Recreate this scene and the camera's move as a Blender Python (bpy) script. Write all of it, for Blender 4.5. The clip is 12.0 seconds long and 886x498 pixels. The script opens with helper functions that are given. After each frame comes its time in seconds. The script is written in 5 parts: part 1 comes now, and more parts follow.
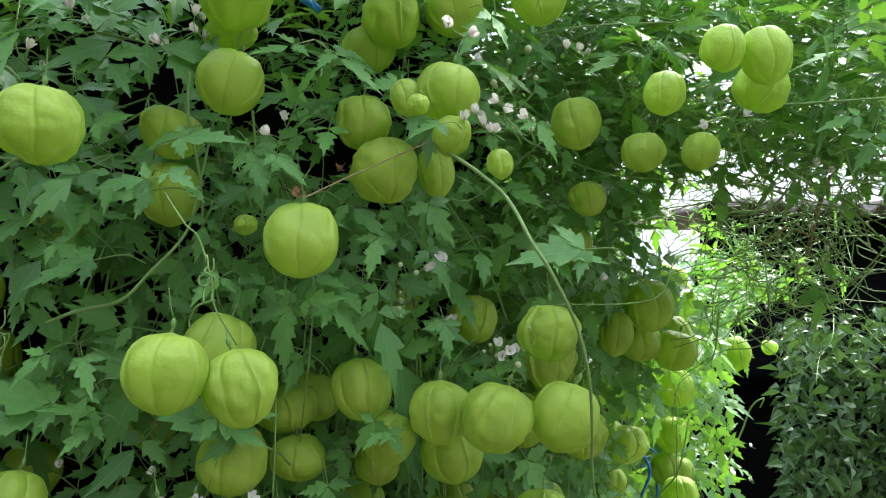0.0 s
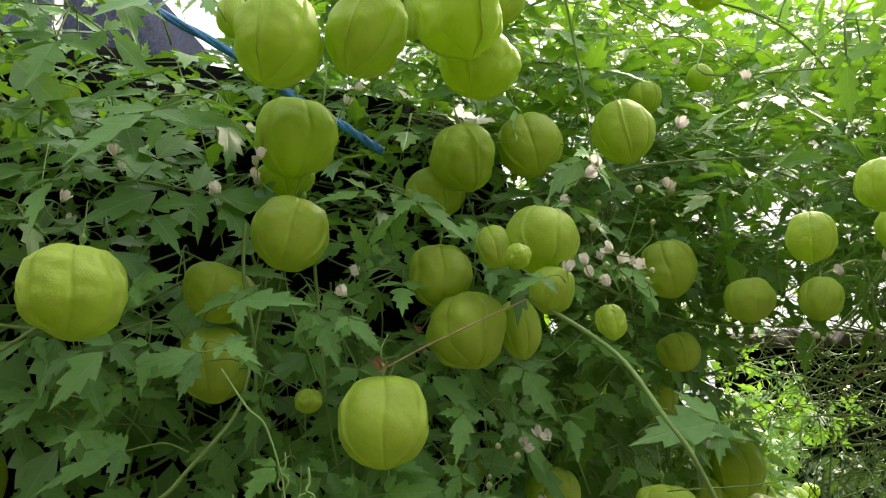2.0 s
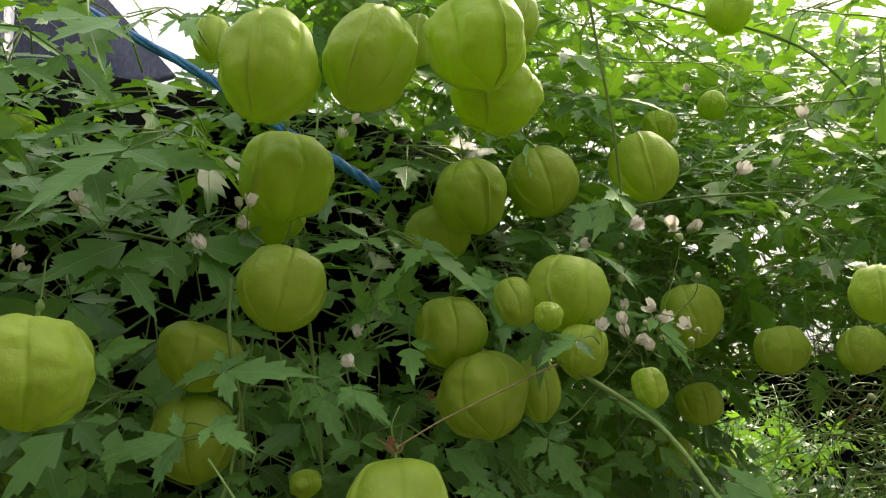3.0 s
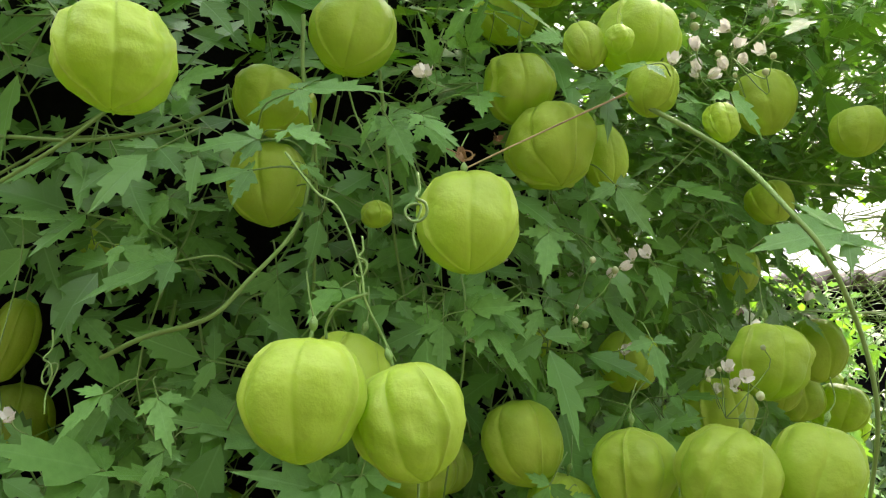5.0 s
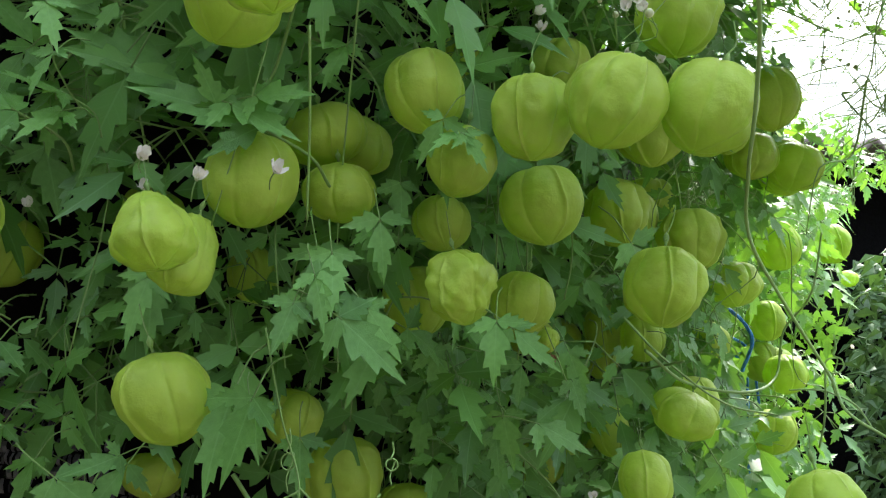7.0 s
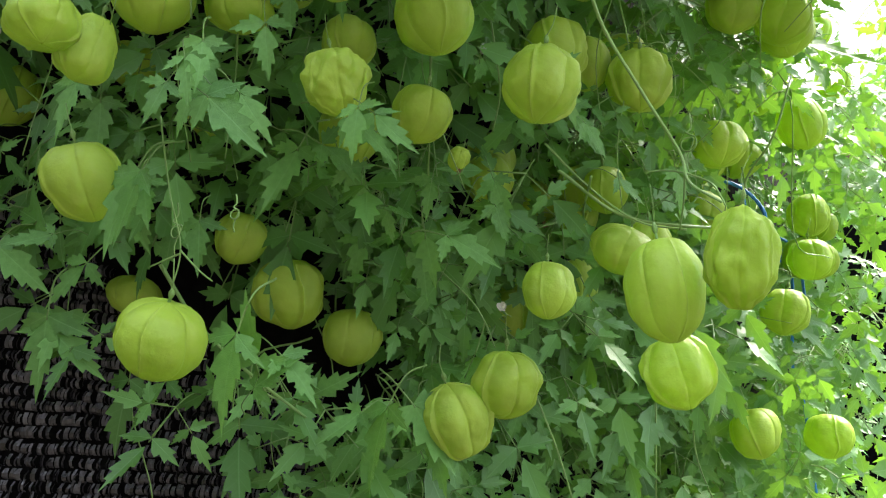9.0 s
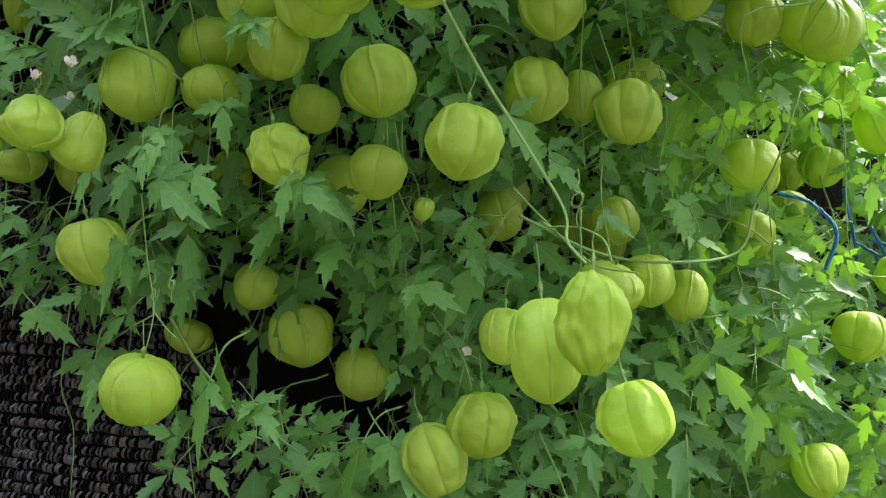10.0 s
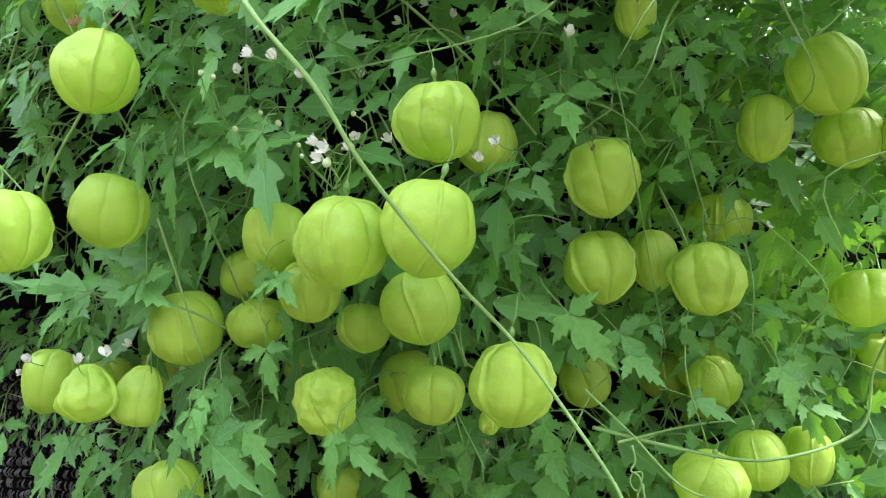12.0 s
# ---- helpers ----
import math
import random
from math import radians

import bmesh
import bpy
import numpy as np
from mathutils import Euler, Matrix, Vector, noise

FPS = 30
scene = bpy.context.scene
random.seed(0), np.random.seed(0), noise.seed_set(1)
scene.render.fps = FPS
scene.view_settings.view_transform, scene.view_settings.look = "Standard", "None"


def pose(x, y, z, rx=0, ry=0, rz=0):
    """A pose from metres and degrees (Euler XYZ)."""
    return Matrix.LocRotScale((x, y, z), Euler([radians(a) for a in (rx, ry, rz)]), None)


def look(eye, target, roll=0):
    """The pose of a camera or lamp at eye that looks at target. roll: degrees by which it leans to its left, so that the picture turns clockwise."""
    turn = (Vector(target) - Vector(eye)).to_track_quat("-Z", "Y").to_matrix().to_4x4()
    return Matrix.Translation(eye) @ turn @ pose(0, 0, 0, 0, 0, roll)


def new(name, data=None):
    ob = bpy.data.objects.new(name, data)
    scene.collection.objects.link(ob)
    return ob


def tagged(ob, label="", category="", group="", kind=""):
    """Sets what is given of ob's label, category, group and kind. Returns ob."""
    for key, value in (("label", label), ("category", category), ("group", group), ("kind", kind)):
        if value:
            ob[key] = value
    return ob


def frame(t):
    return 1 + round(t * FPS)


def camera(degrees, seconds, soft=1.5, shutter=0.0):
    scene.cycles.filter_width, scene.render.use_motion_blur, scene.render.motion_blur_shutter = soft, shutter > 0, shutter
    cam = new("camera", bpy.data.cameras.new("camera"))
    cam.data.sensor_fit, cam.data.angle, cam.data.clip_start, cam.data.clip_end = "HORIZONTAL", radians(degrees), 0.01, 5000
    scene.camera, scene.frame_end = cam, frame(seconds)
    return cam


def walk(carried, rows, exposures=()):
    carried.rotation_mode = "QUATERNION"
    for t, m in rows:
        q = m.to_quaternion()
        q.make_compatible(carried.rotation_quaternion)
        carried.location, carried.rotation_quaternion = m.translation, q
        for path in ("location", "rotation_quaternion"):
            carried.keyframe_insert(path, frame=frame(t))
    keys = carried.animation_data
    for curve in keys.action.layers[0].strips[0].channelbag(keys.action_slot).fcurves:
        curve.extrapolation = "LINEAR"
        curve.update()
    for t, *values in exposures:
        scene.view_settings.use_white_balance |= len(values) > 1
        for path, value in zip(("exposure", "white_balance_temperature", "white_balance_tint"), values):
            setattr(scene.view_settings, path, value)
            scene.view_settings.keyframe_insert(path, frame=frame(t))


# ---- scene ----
import collections

cam = camera(57.4, 12.0, 1.2)

PATH = [
    (0, (0.027, 0.006, 1.539), (-0.001, 1.993, 1.771), 3.2),
    (0.5, (0.005, 0.029, 1.541), (-0.035, 2.0, 1.875), 2.7),
    (1, (-0.008, 0.041, 1.55), (-0.041, 1.99, 1.997), 2.6),
    (1.5, (-0.015, 0.048, 1.548), (-0.035, 1.983, 2.053), 2.0),
    (2, (-0.015, 0.054, 1.558), (-0.021, 1.976, 2.112), 1.7),
    (2.5, (-0.021, 0.058, 1.58), (0.024, 1.97, 2.165), 1.1),
    (2.7, (-0.027, 0.076, 1.584), (0.071, 1.986, 2.169), 0.5),
    (4.3, (-0.041, 0.094, 1.535), (-0.008, 2.019, 2.079), 0.8),
    (4.5, (-0.04, 0.094, 1.529), (-0.041, 2.029, 2.033), 1.5),
    (5, (-0.035, 0.1, 1.514), (-0.08, 2.042, 1.988), 2.0),
    (5.5, (-0.03, 0.099, 1.499), (-0.105, 2.047, 1.946), 2.2),
    (6, (-0.033, 0.107, 1.49), (-0.117, 2.057, 1.93), 2.5),
    (6.5, (-0.016, 0.113, 1.454), (-0.096, 2.079, 1.817), 3.0),
    (7, (0.011, 0.116, 1.429), (-0.092, 2.098, 1.678), 3.3),
    (7.5, (0.049, 0.099, 1.426), (-0.23, 2.066, 1.659), 3.8),
    (7.7, (0.069, 0.098, 1.411), (-0.248, 2.059, 1.636), 4.0),
    (9.3, (0.137, 0.125, 1.366), (-0.437, 2.034, 1.531), 4.2),
    (9.5, (0.159, 0.13, 1.367), (-0.507, 2.009, 1.529), 4.0),
    (10, (0.222, 0.14, 1.396), (-0.752, 1.883, 1.52), 3.3),
    (10.5, (0.242, 0.163, 1.413), (-0.905, 1.797, 1.525), 1.7),
    (11, (0.255, 0.17, 1.444), (-0.948, 1.764, 1.557), 0.3),
    (11.5, (0.239, 0.171, 1.453), (-1.006, 1.732, 1.562), -1.7),
    (12, (0.24, 0.177, 1.488), (-1.019, 1.726, 1.609), -3.5),
]
walk(cam, [(t, look(eye, target, roll)) for t, eye, target, roll in PATH],
     [(0, 1.80, 6500, 10), (0.5, 1.55, 6950, 10), (1.5, 1.15, 8000, 11), (2.0, 1.30, 8200, 11), (2.5, 0.85, 8300, 12), (4.5, 1.86, 8400, 11), (5.5, 2.15, 7200, 10),
      (7, 2.00, 6650, 10), (9.5, 2.20, 6950, 10), (10, 2.15, 6900, 10), (10.5, 2.50, 6900, 10), (12, 2.79, 6550, 9)])

# ---- light ----
world = bpy.data.worlds.new("world")
scene.world = world
world.use_nodes = True
wn = world.node_tree.nodes
sky = wn.new("ShaderNodeTexSky")
sky.sky_type, sky.sun_disc = "NISHITA", False
sky.sun_elevation, sky.sun_rotation = radians(50), radians(35)
sky.air_density, sky.dust_density, sky.ozone_density = 0.6, 8.0, 1.0
cloud = wn.new("ShaderNodeMixRGB")
cloud.inputs[0].default_value, cloud.inputs[2].default_value = 0.75, (7.2, 8.2, 10.2, 1)
world.node_tree.links.new(sky.outputs[0], cloud.inputs[1])
# an overcast sky: about three times brighter overhead than at the horizon
height = wn.new("ShaderNodeSeparateXYZ")
world.node_tree.links.new(wn.new("ShaderNodeTexCoord").outputs["Generated"], height.inputs[0])
overcast = wn.new("ShaderNodeMapRange")
overcast.inputs["From Min"].default_value, overcast.inputs["From Max"].default_value = 0.0, 1.0
overcast.inputs["To Min"].default_value, overcast.inputs["To Max"].default_value = 0.36, 1.50
world.node_tree.links.new(height.outputs[2], overcast.inputs["Value"])
graded = wn.new("ShaderNodeMixRGB")
graded.blend_type, graded.inputs[0].default_value = "MULTIPLY", 1.0
world.node_tree.links.new(cloud.outputs[0], graded.inputs[1])
world.node_tree.links.new(overcast.outputs[0], graded.inputs[2])
world.node_tree.links.new(graded.outputs[0], wn["Background"].inputs[0])
wn["Background"].inputs[1].default_value = 0.12
sun_data = bpy.data.lights.new("sun", "SUN")
sun_data.energy, sun_data.angle, sun_data.color = 5.0, radians(20), (1.0, 0.97, 0.92)
sun = new("sun", sun_data)
sun.matrix_world = look((1.8, 3.0, 5.1), (0, 0.4, 1.5))


# ---- materials ----
def shader(name):
    m = bpy.data.materials.new(name)
    m.use_nodes = True
    return m, m.node_tree.nodes, m.node_tree.links


def ramp_of(n, l, source, *stops):
    r = n.new("ShaderNodeValToRGB")
    while len(r.color_ramp.elements) < len(stops):
        r.color_ramp.elements.new(0.5)
    for e, (at, c) in zip(r.color_ramp.elements, stops):
        e.position, e.color = at, (*c, 1)
    l.new(source, r.inputs[0])
    return r.outputs[0]


def vein_lines(n, l):
    """A midrib and slanting side veins, laid out by the blade's own u (across) and v (along)."""
    def calc(op, a, c):
        node = n.new("ShaderNodeMath")
        node.operation = op
        for slot, q in zip(node.inputs, (a, c)):
            if isinstance(q, (int, float)):
                slot.default_value = q
            else:
                l.new(q, slot)
        return node.outputs[0]

    split = n.new("ShaderNodeSeparateXYZ")
    l.new(n.new("ShaderNodeTexCoord").outputs["UV"], split.inputs[0])
    across = calc("ABSOLUTE", split.outputs[0], 0)
    slant = calc("SUBTRACT", calc("MULTIPLY", split.outputs[1], 8.0), calc("MULTIPLY", across, 1.5))
    side = ramp_of(n, l, calc("PINGPONG", slant, 0.5), (0.0, (0.07, 0.07, 0.07)), (0.10, (0, 0, 0)))
    mid = ramp_of(n, l, across, (0.015, (0.26, 0.26, 0.26)), (0.07, (0, 0, 0)))
    return calc("MAXIMUM", side, mid)


def plant(name, dark, light, through_colour, share, rough, scale, relief, island=True, mottle=0.12, depth=0.002, veins=False, spots=(0.2, 0.14, 0.04), spotted=0.0):
    """Thin plant tissue: grain and veins on a base colour, with light passing through it."""
    m, n, l = shader(name)
    bsdf = n["Principled BSDF"]
    place = n.new("ShaderNodeTexCoord").outputs["Object"]
    info = n.new("ShaderNodeObjectInfo").outputs["Random"]
    geo = n.new("ShaderNodeNewGeometry").outputs["Random Per Island"]
    mix = n.new("ShaderNodeMath")
    mix.operation = "ADD"
    l.new(info, mix.inputs[0])
    if island:
        l.new(geo, mix.inputs[1])
    half = n.new("ShaderNodeMath")
    half.operation = "MULTIPLY"
    half.inputs[1].default_value = 0.5 if island else 1.0
    l.new(mix.outputs[0], half.inputs[0])
    base = ramp_of(n, l, half.outputs[0], (0.1, dark), (0.9, light))
    big = n.new("ShaderNodeTexNoise")
    big.inputs["Scale"].default_value, big.inputs["Detail"].default_value = scale * 0.12, 4
    l.new(place, big.inputs["Vector"])
    fine = n.new("ShaderNodeTexNoise")
    fine.inputs["Scale"].default_value, fine.inputs["Detail"].default_value = scale, 6
    l.new(place, fine.inputs["Vector"])
    tone = ramp_of(n, l, big.outputs[0], (0.3, (1 - mottle, 1 - mottle * 0.8, 1 - mottle * 1.4)), (0.7, (1 + mottle * 0.8, 1 + mottle * 0.7, 1 + mottle * 0.5)))
    mul = n.new("ShaderNodeMixRGB")
    mul.blend_type, mul.inputs[0].default_value = "MULTIPLY", 1.0
    l.new(base, mul.inputs[1])
    l.new(tone, mul.inputs[2])
    colour = mul.outputs[0]
    if spotted:
        mark = ramp_of(n, l, fine.outputs[0], (0.66, (0, 0, 0)), (0.74, (1, 1, 1)))
        mul2 = n.new("ShaderNodeMixRGB")
        mul2.inputs[2].default_value = (*spots, 1)
        weight = n.new("ShaderNodeMath")
        weight.operation = "MULTIPLY"
        weight.inputs[1].default_value = spotted
        l.new(mark, weight.inputs[0])
        l.new(weight.outputs[0], mul2.inputs[0])
        l.new(colour, mul2.inputs[1])
        colour = mul2.outputs[0]
    height = fine.outputs[0]
    if veins:
        vein = vein_lines(n, l)
        paler = n.new("ShaderNodeMixRGB")
        paler.inputs[2].default_value = (light[0] * 1.5, light[1] * 1.25, light[2] * 1.6, 1)
        l.new(vein, paler.inputs[0])
        l.new(colour, paler.inputs[1])
        colour = paler.outputs[0]
        sunk = n.new("ShaderNodeMath")
        sunk.operation = "MULTIPLY_ADD"
        sunk.inputs[1].default_value = -1.2
        l.new(vein, sunk.inputs[0])
        l.new(height, sunk.inputs[2])
        height = sunk.outputs[0]
    l.new(colour, bsdf.inputs["Base Color"])
    bsdf.inputs["Roughness"].default_value = rough
    bsdf.inputs["Specular IOR Level"].default_value = 0.38
    bump = n.new("ShaderNodeBump")
    bump.inputs["Strength"].default_value, bump.inputs["Distance"].default_value = relief, depth
    l.new(height, bump.inputs["Height"])
    l.new(bump.outputs[0], bsdf.inputs["Normal"])
    thin = n.new("ShaderNodeBsdfTranslucent")
    tint = n.new("ShaderNodeMixRGB")
    tint.blend_type, tint.inputs[0].default_value = "MULTIPLY", 1.0
    tint.inputs[2].default_value = (*through_colour, 1)
    l.new(tone, tint.inputs[1])
    l.new(tint.outputs[0], thin.inputs[0])
    both = n.new("ShaderNodeMixShader")
    both.inputs[0].default_value = share
    l.new(bsdf.outputs[0], both.inputs[1])
    l.new(thin.outputs[0], both.inputs[2])
    l.new(both.outputs[0], n["Material Output"].inputs[0])
    return m


def solid(name, low, high, scale, rough, relief=0.3, spec=0.4, stretch=(1, 1, 1)):
    """An opaque surface with grain at two scales."""
    m, n, l = shader(name)
    bsdf = n["Principled BSDF"]
    mapping = n.new("ShaderNodeMapping")
    mapping.inputs["Scale"].default_value = stretch
    l.new(n.new("ShaderNodeTexCoord").outputs["Object"], mapping.inputs[0])
    fine = n.new("ShaderNodeTexNoise")
    fine.inputs["Scale"].default_value, fine.inputs["Detail"].default_value = scale, 8
    l.new(mapping.outputs[0], fine.inputs["Vector"])
    isl = n.new("ShaderNodeNewGeometry").outputs["Random Per Island"]
    add = n.new("ShaderNodeMath")
    add.operation = "MULTIPLY_ADD"
    add.inputs[1].default_value = 0.35
    l.new(isl, add.inputs[0])
    shift = n.new("ShaderNodeMath")
    shift.operation = "SUBTRACT"
    shift.inputs[1].default_value = 0.17
    l.new(fine.outputs[0], shift.inputs[0])
    l.new(shift.outputs[0], add.inputs[2])
    l.new(ramp_of(n, l, add.outputs[0], (0.25, low), (0.75, high)), bsdf.inputs["Base Color"])
    bsdf.inputs["Roughness"].default_value = rough
    bsdf.inputs["Specular IOR Level"].default_value = spec
    bump = n.new("ShaderNodeBump")
    bump.inputs["Strength"].default_value, bump.inputs["Distance"].default_value = relief, 0.003
    l.new(fine.outputs[0], bump.inputs["Height"])
    l.new(bump.outputs[0], bsdf.inputs["Normal"])
    return m


LEAF = plant("leaf_green", (0.062, 0.175, 0.045), (0.190, 0.440, 0.118), (0.28, 0.60, 0.045), 0.29, 0.40, 120, 0.3, veins=True)
# hedge leaves: the shade they stand in is put into this dark colour
LEAF_FAR_SHADED = plant("leaf_far_shaded", (0.022, 0.058, 0.018), (0.055, 0.12, 0.03), (0.12, 0.26, 0.04), 0.12, 0.55, 60, 0.2)
FRUIT = plant("fruit_skin", (0.305, 0.430, 0.045), (0.430, 0.570, 0.095), (0.50, 0.76, 0.062), 0.40, 0.44, 11, 0.22, island=False, mottle=0.16, depth=0.004)
SEAM = plant("fruit_seam", (0.40, 0.53, 0.08), (0.50, 0.64, 0.13), (0.5, 0.78, 0.07), 0.30, 0.45, 30, 0.1)
STEM = plant("stem_green", (0.14, 0.27, 0.07), (0.25, 0.41, 0.13), (0.3, 0.42, 0.1), 0.15, 0.5, 220, 0.3)
PETAL = plant("petal_white", (0.70, 0.69, 0.66), (0.82, 0.80, 0.77), (0.7, 0.66, 0.6), 0.3, 0.6, 200, 0.1)
BUD = plant("bud_pale", (0.36, 0.44, 0.22), (0.55, 0.60, 0.38), (0.5, 0.55, 0.3), 0.2, 0.55, 300, 0.2)
DRY = plant("dry_brown", (0.22, 0.12, 0.06), (0.36, 0.22, 0.12), (0.3, 0.18, 0.08), 0.2, 0.7, 260, 0.4)
STALK_PINK = plant("stalk_pink", (0.36, 0.25, 0.14), (0.48, 0.36, 0.20), (0.4, 0.3, 0.15), 0.12, 0.5, 220, 0.3)
NET = solid("shade_net", (0.004, 0.004, 0.005), (0.085, 0.082, 0.095), 300, 0.36, 0.4, 0.5, (1, 1, 0.2))
# near-black of the deep shade behind things, put into a colour
DEEP_SHADE = solid("deep_shade_backing", (0.0012, 0.0012, 0.0012), (0.004, 0.004, 0.0045), 200, 0.9, 0.3, 0.08)
NET_ROOF = solid("net_roof_cloth", (0.006, 0.012, 0.04), (0.02, 0.04, 0.115), 240, 0.5, 0.8, 0.5, (1, 1, 0.4))
CORD = solid("cord_blue", (0.005, 0.12, 0.38), (0.02, 0.27, 0.62), 500, 0.4, 0.3, 0.5, (1, 1, 1))
SHEET = solid("roof_sheet", (0.10, 0.08, 0.07), (0.21, 0.175, 0.16), 12, 0.8, 0.4, 0.3)
SOIL = solid("soil", (0.035, 0.030, 0.022), (0.09, 0.075, 0.055), 8, 0.9, 0.8, 0.2)
BLOCKER_DARK = solid("blocker_dark", (0.05, 0.052, 0.05), (0.10, 0.10, 0.095), 6, 0.85, 0.3, 0.3)
BARK = solid("bark", (0.07, 0.045, 0.03), (0.2, 0.13, 0.09), 40, 0.85, 0.8, 0.2, (1, 1, 0.3))


# ---- building blocks ----
def mesh_of(name, verts, faces, mats, index=None, smooth=True, uv=None):
    me = bpy.data.meshes.new(name)
    me.from_pydata([tuple(v) for v in verts], [], faces)
    if uv is not None:
        layer = me.uv_layers.new(name="blade")
        at = np.empty(len(me.loops), dtype=np.int32)
        me.loops.foreach_get("vertex_index", at)
        layer.data.foreach_set("uv", np.asarray(uv, dtype=np.float32)[at].ravel())
    for mt in mats:
        me.materials.append(mt)
    if index is not None:
        me.polygons.foreach_set("material_index", index)
    if smooth:
        me.polygons.foreach_set("use_smooth", [True] * len(me.polygons))
    me.update()
    return me


def put(name, me, parent=None, m=None, label=""):
    ob = new(name, me)
    if m is not None:
        ob.matrix_basis = m
    if parent is not None:
        ob.parent = parent
    return tagged(ob, label)


def glide(points, steps=6):
    """A smooth line through the points."""
    p = [Vector(q) for q in points]
    p = [p[0] * 2 - p[1]] + p + [p[-1] * 2 - p[-2]]
    out = []
    for a, b, c, d in zip(p, p[1:], p[2:], p[3:]):
        for i in range(steps):
            t = i / steps
            out.append(0.5 * (2 * b + (c - a) * t + (2 * a - 5 * b + 4 * c - d) * t * t + (3 * b - a - 3 * c + d) * t ** 3))
    return out + [p[-2]]


def tube(line, r0, r1=None, sides=6):
    """Vertices and faces of a tapering tube along a line."""
    r1 = r0 if r1 is None else r1
    verts, faces = [], []
    side = None
    for i, p in enumerate(line):
        d = (line[min(i + 1, len(line) - 1)] - line[max(i - 1, 0)]).normalized()
        if side is None:
            side = d.orthogonal().normalized()
        side = (side - d * side.dot(d)).normalized()
        other = d.cross(side)
        r = r0 + (r1 - r0) * i / max(len(line) - 1, 1)
        for k in range(sides):
            a = 2 * math.pi * k / sides
            verts.append(p + side * (r * math.cos(a)) + other * (r * math.sin(a)))
    for i in range(len(line) - 1):
        for k in range(sides):
            a, b = i * sides + k, i * sides + (k + 1) % sides
            faces.append((a, b, b + sides, a + sides))
    faces.append(tuple(range(sides))[::-1])
    faces.append(tuple(range(len(verts) - sides, len(verts))))
    return verts, faces


def turned(profile, x, y, sides=8):
    """A knob turned round an upright axis at x, y: heights and radii."""
    verts = [Vector((x + r * math.cos(2 * math.pi * k / sides), y + r * math.sin(2 * math.pi * k / sides), z)) for z, r in profile for k in range(sides)]
    faces = [(i * sides + k, i * sides + (k + 1) % sides, (i + 1) * sides + (k + 1) % sides, (i + 1) * sides + k) for i in range(len(profile) - 1) for k in range(sides)]
    return verts, faces + [tuple(range(sides))[::-1], tuple(range(len(verts) - sides, len(verts)))]


def merged(*pieces):
    verts, faces = [], []
    for v, f in pieces:
        k = len(verts)
        verts += v
        faces += [tuple(i + k for i in q) for q in f]
    return verts, faces


rng = random.Random(7)


# ---- the leaf: three divisions of three toothed leaflets ----
# along the blade, half width, and where the side vein to that point leaves the midrib
OUTLINE = ((0.05, 0.16, 0.02), (0.14, 0.50, 0.06), (0.26, 0.82, 0.13), (0.40, 1.06, 0.22), (0.41, 0.58, 0.28), (0.50, 0.68, 0.34), (0.64, 0.82, 0.44),
           (0.63, 0.40, 0.51), (0.71, 0.42, 0.56), (0.81, 0.43, 0.64), (0.80, 0.20, 0.71), (0.90, 0.12, 0.84))
# a margin with two larger teeth
COARSE = ((0.05, 0.15), (0.13, 0.45), (0.25, 0.80), (0.40, 1.02), (0.44, 0.54), (0.54, 0.62), (0.70, 0.68),
          (0.675, 0.31), (0.75, 0.28), (0.83, 0.22), (0.88, 0.15), (0.94, 0.08))
SPARSE = (1, 3, 4, 6, 7, 9, 10)


def leaflet(length, width, fine, r):
    """Lies along +y with its normal along +z: wedge-shaped base, a few coarse forward teeth, a long drooping tip."""
    verts, faces = [Vector((0, 0, 0))], []
    fold, droop, twist = r.uniform(0.06, 0.30), r.uniform(0.02, 0.20), r.uniform(-0.2, 0.2)
    cup, sway = r.uniform(-0.12, 0.12), r.uniform(-0.10, 0.10)
    skew = (r.uniform(-0.03, 0.03), 0, r.uniform(-0.03, 0.03))
    wide = (r.uniform(0.86, 1.12), 0, r.uniform(0.86, 1.12))
    rows = [(q, c) for i, (q, c) in enumerate(zip(OUTLINE, COARSE)) if fine or i in SPARSE]
    coarse = (r.random() < 0.6, False, r.random() < 0.6)
    for (at, reach, rib), large in rows:
        rough = r.uniform(0.94, 1.06)
        for side in (-1, 0, 1):
            s0, k = large if coarse[side + 1] else (at, reach)
            k *= rough
            s = s0 + skew[side + 1] * math.sin(s0 * math.pi) if side else rib
            half = width * k * wide[side + 1]
            x, y = side * half + sway * length * s * s, s * length
            z = half * fold - droop * length * s * s + side * half * twist * s + cup * half * math.sin(s * 7)
            verts.append(Vector((x, y, z)))
    verts.append(Vector((sway * length * 1.05, length * 1.03, -droop * length * 1.06)))
    n = len(rows)
    faces += [(0, 2, 1), (0, 3, 2)]
    for i in range(n - 1):
        a, b = 1 + 3 * i, 4 + 3 * i
        faces += [(a, a + 1, b + 1, b), (a + 1, a + 2, b + 2, b + 1)]
    a, tip = 1 + 3 * (n - 1), len(verts) - 1
    faces += [(a, a + 1, tip), (a + 1, a + 2, tip)]
    return verts, faces


def leaflet_uv(fine):
    out = [(0.0, 0.0)]
    for i, (s, k, rib) in enumerate(OUTLINE):
        if fine or i in SPARSE:
            out += [(-k, s), (0.0, rib), (k, s)]
    return out + [(0.0, 1.0)]


def moved(piece, m):
    return [m @ v for v in piece[0]], piece[1]


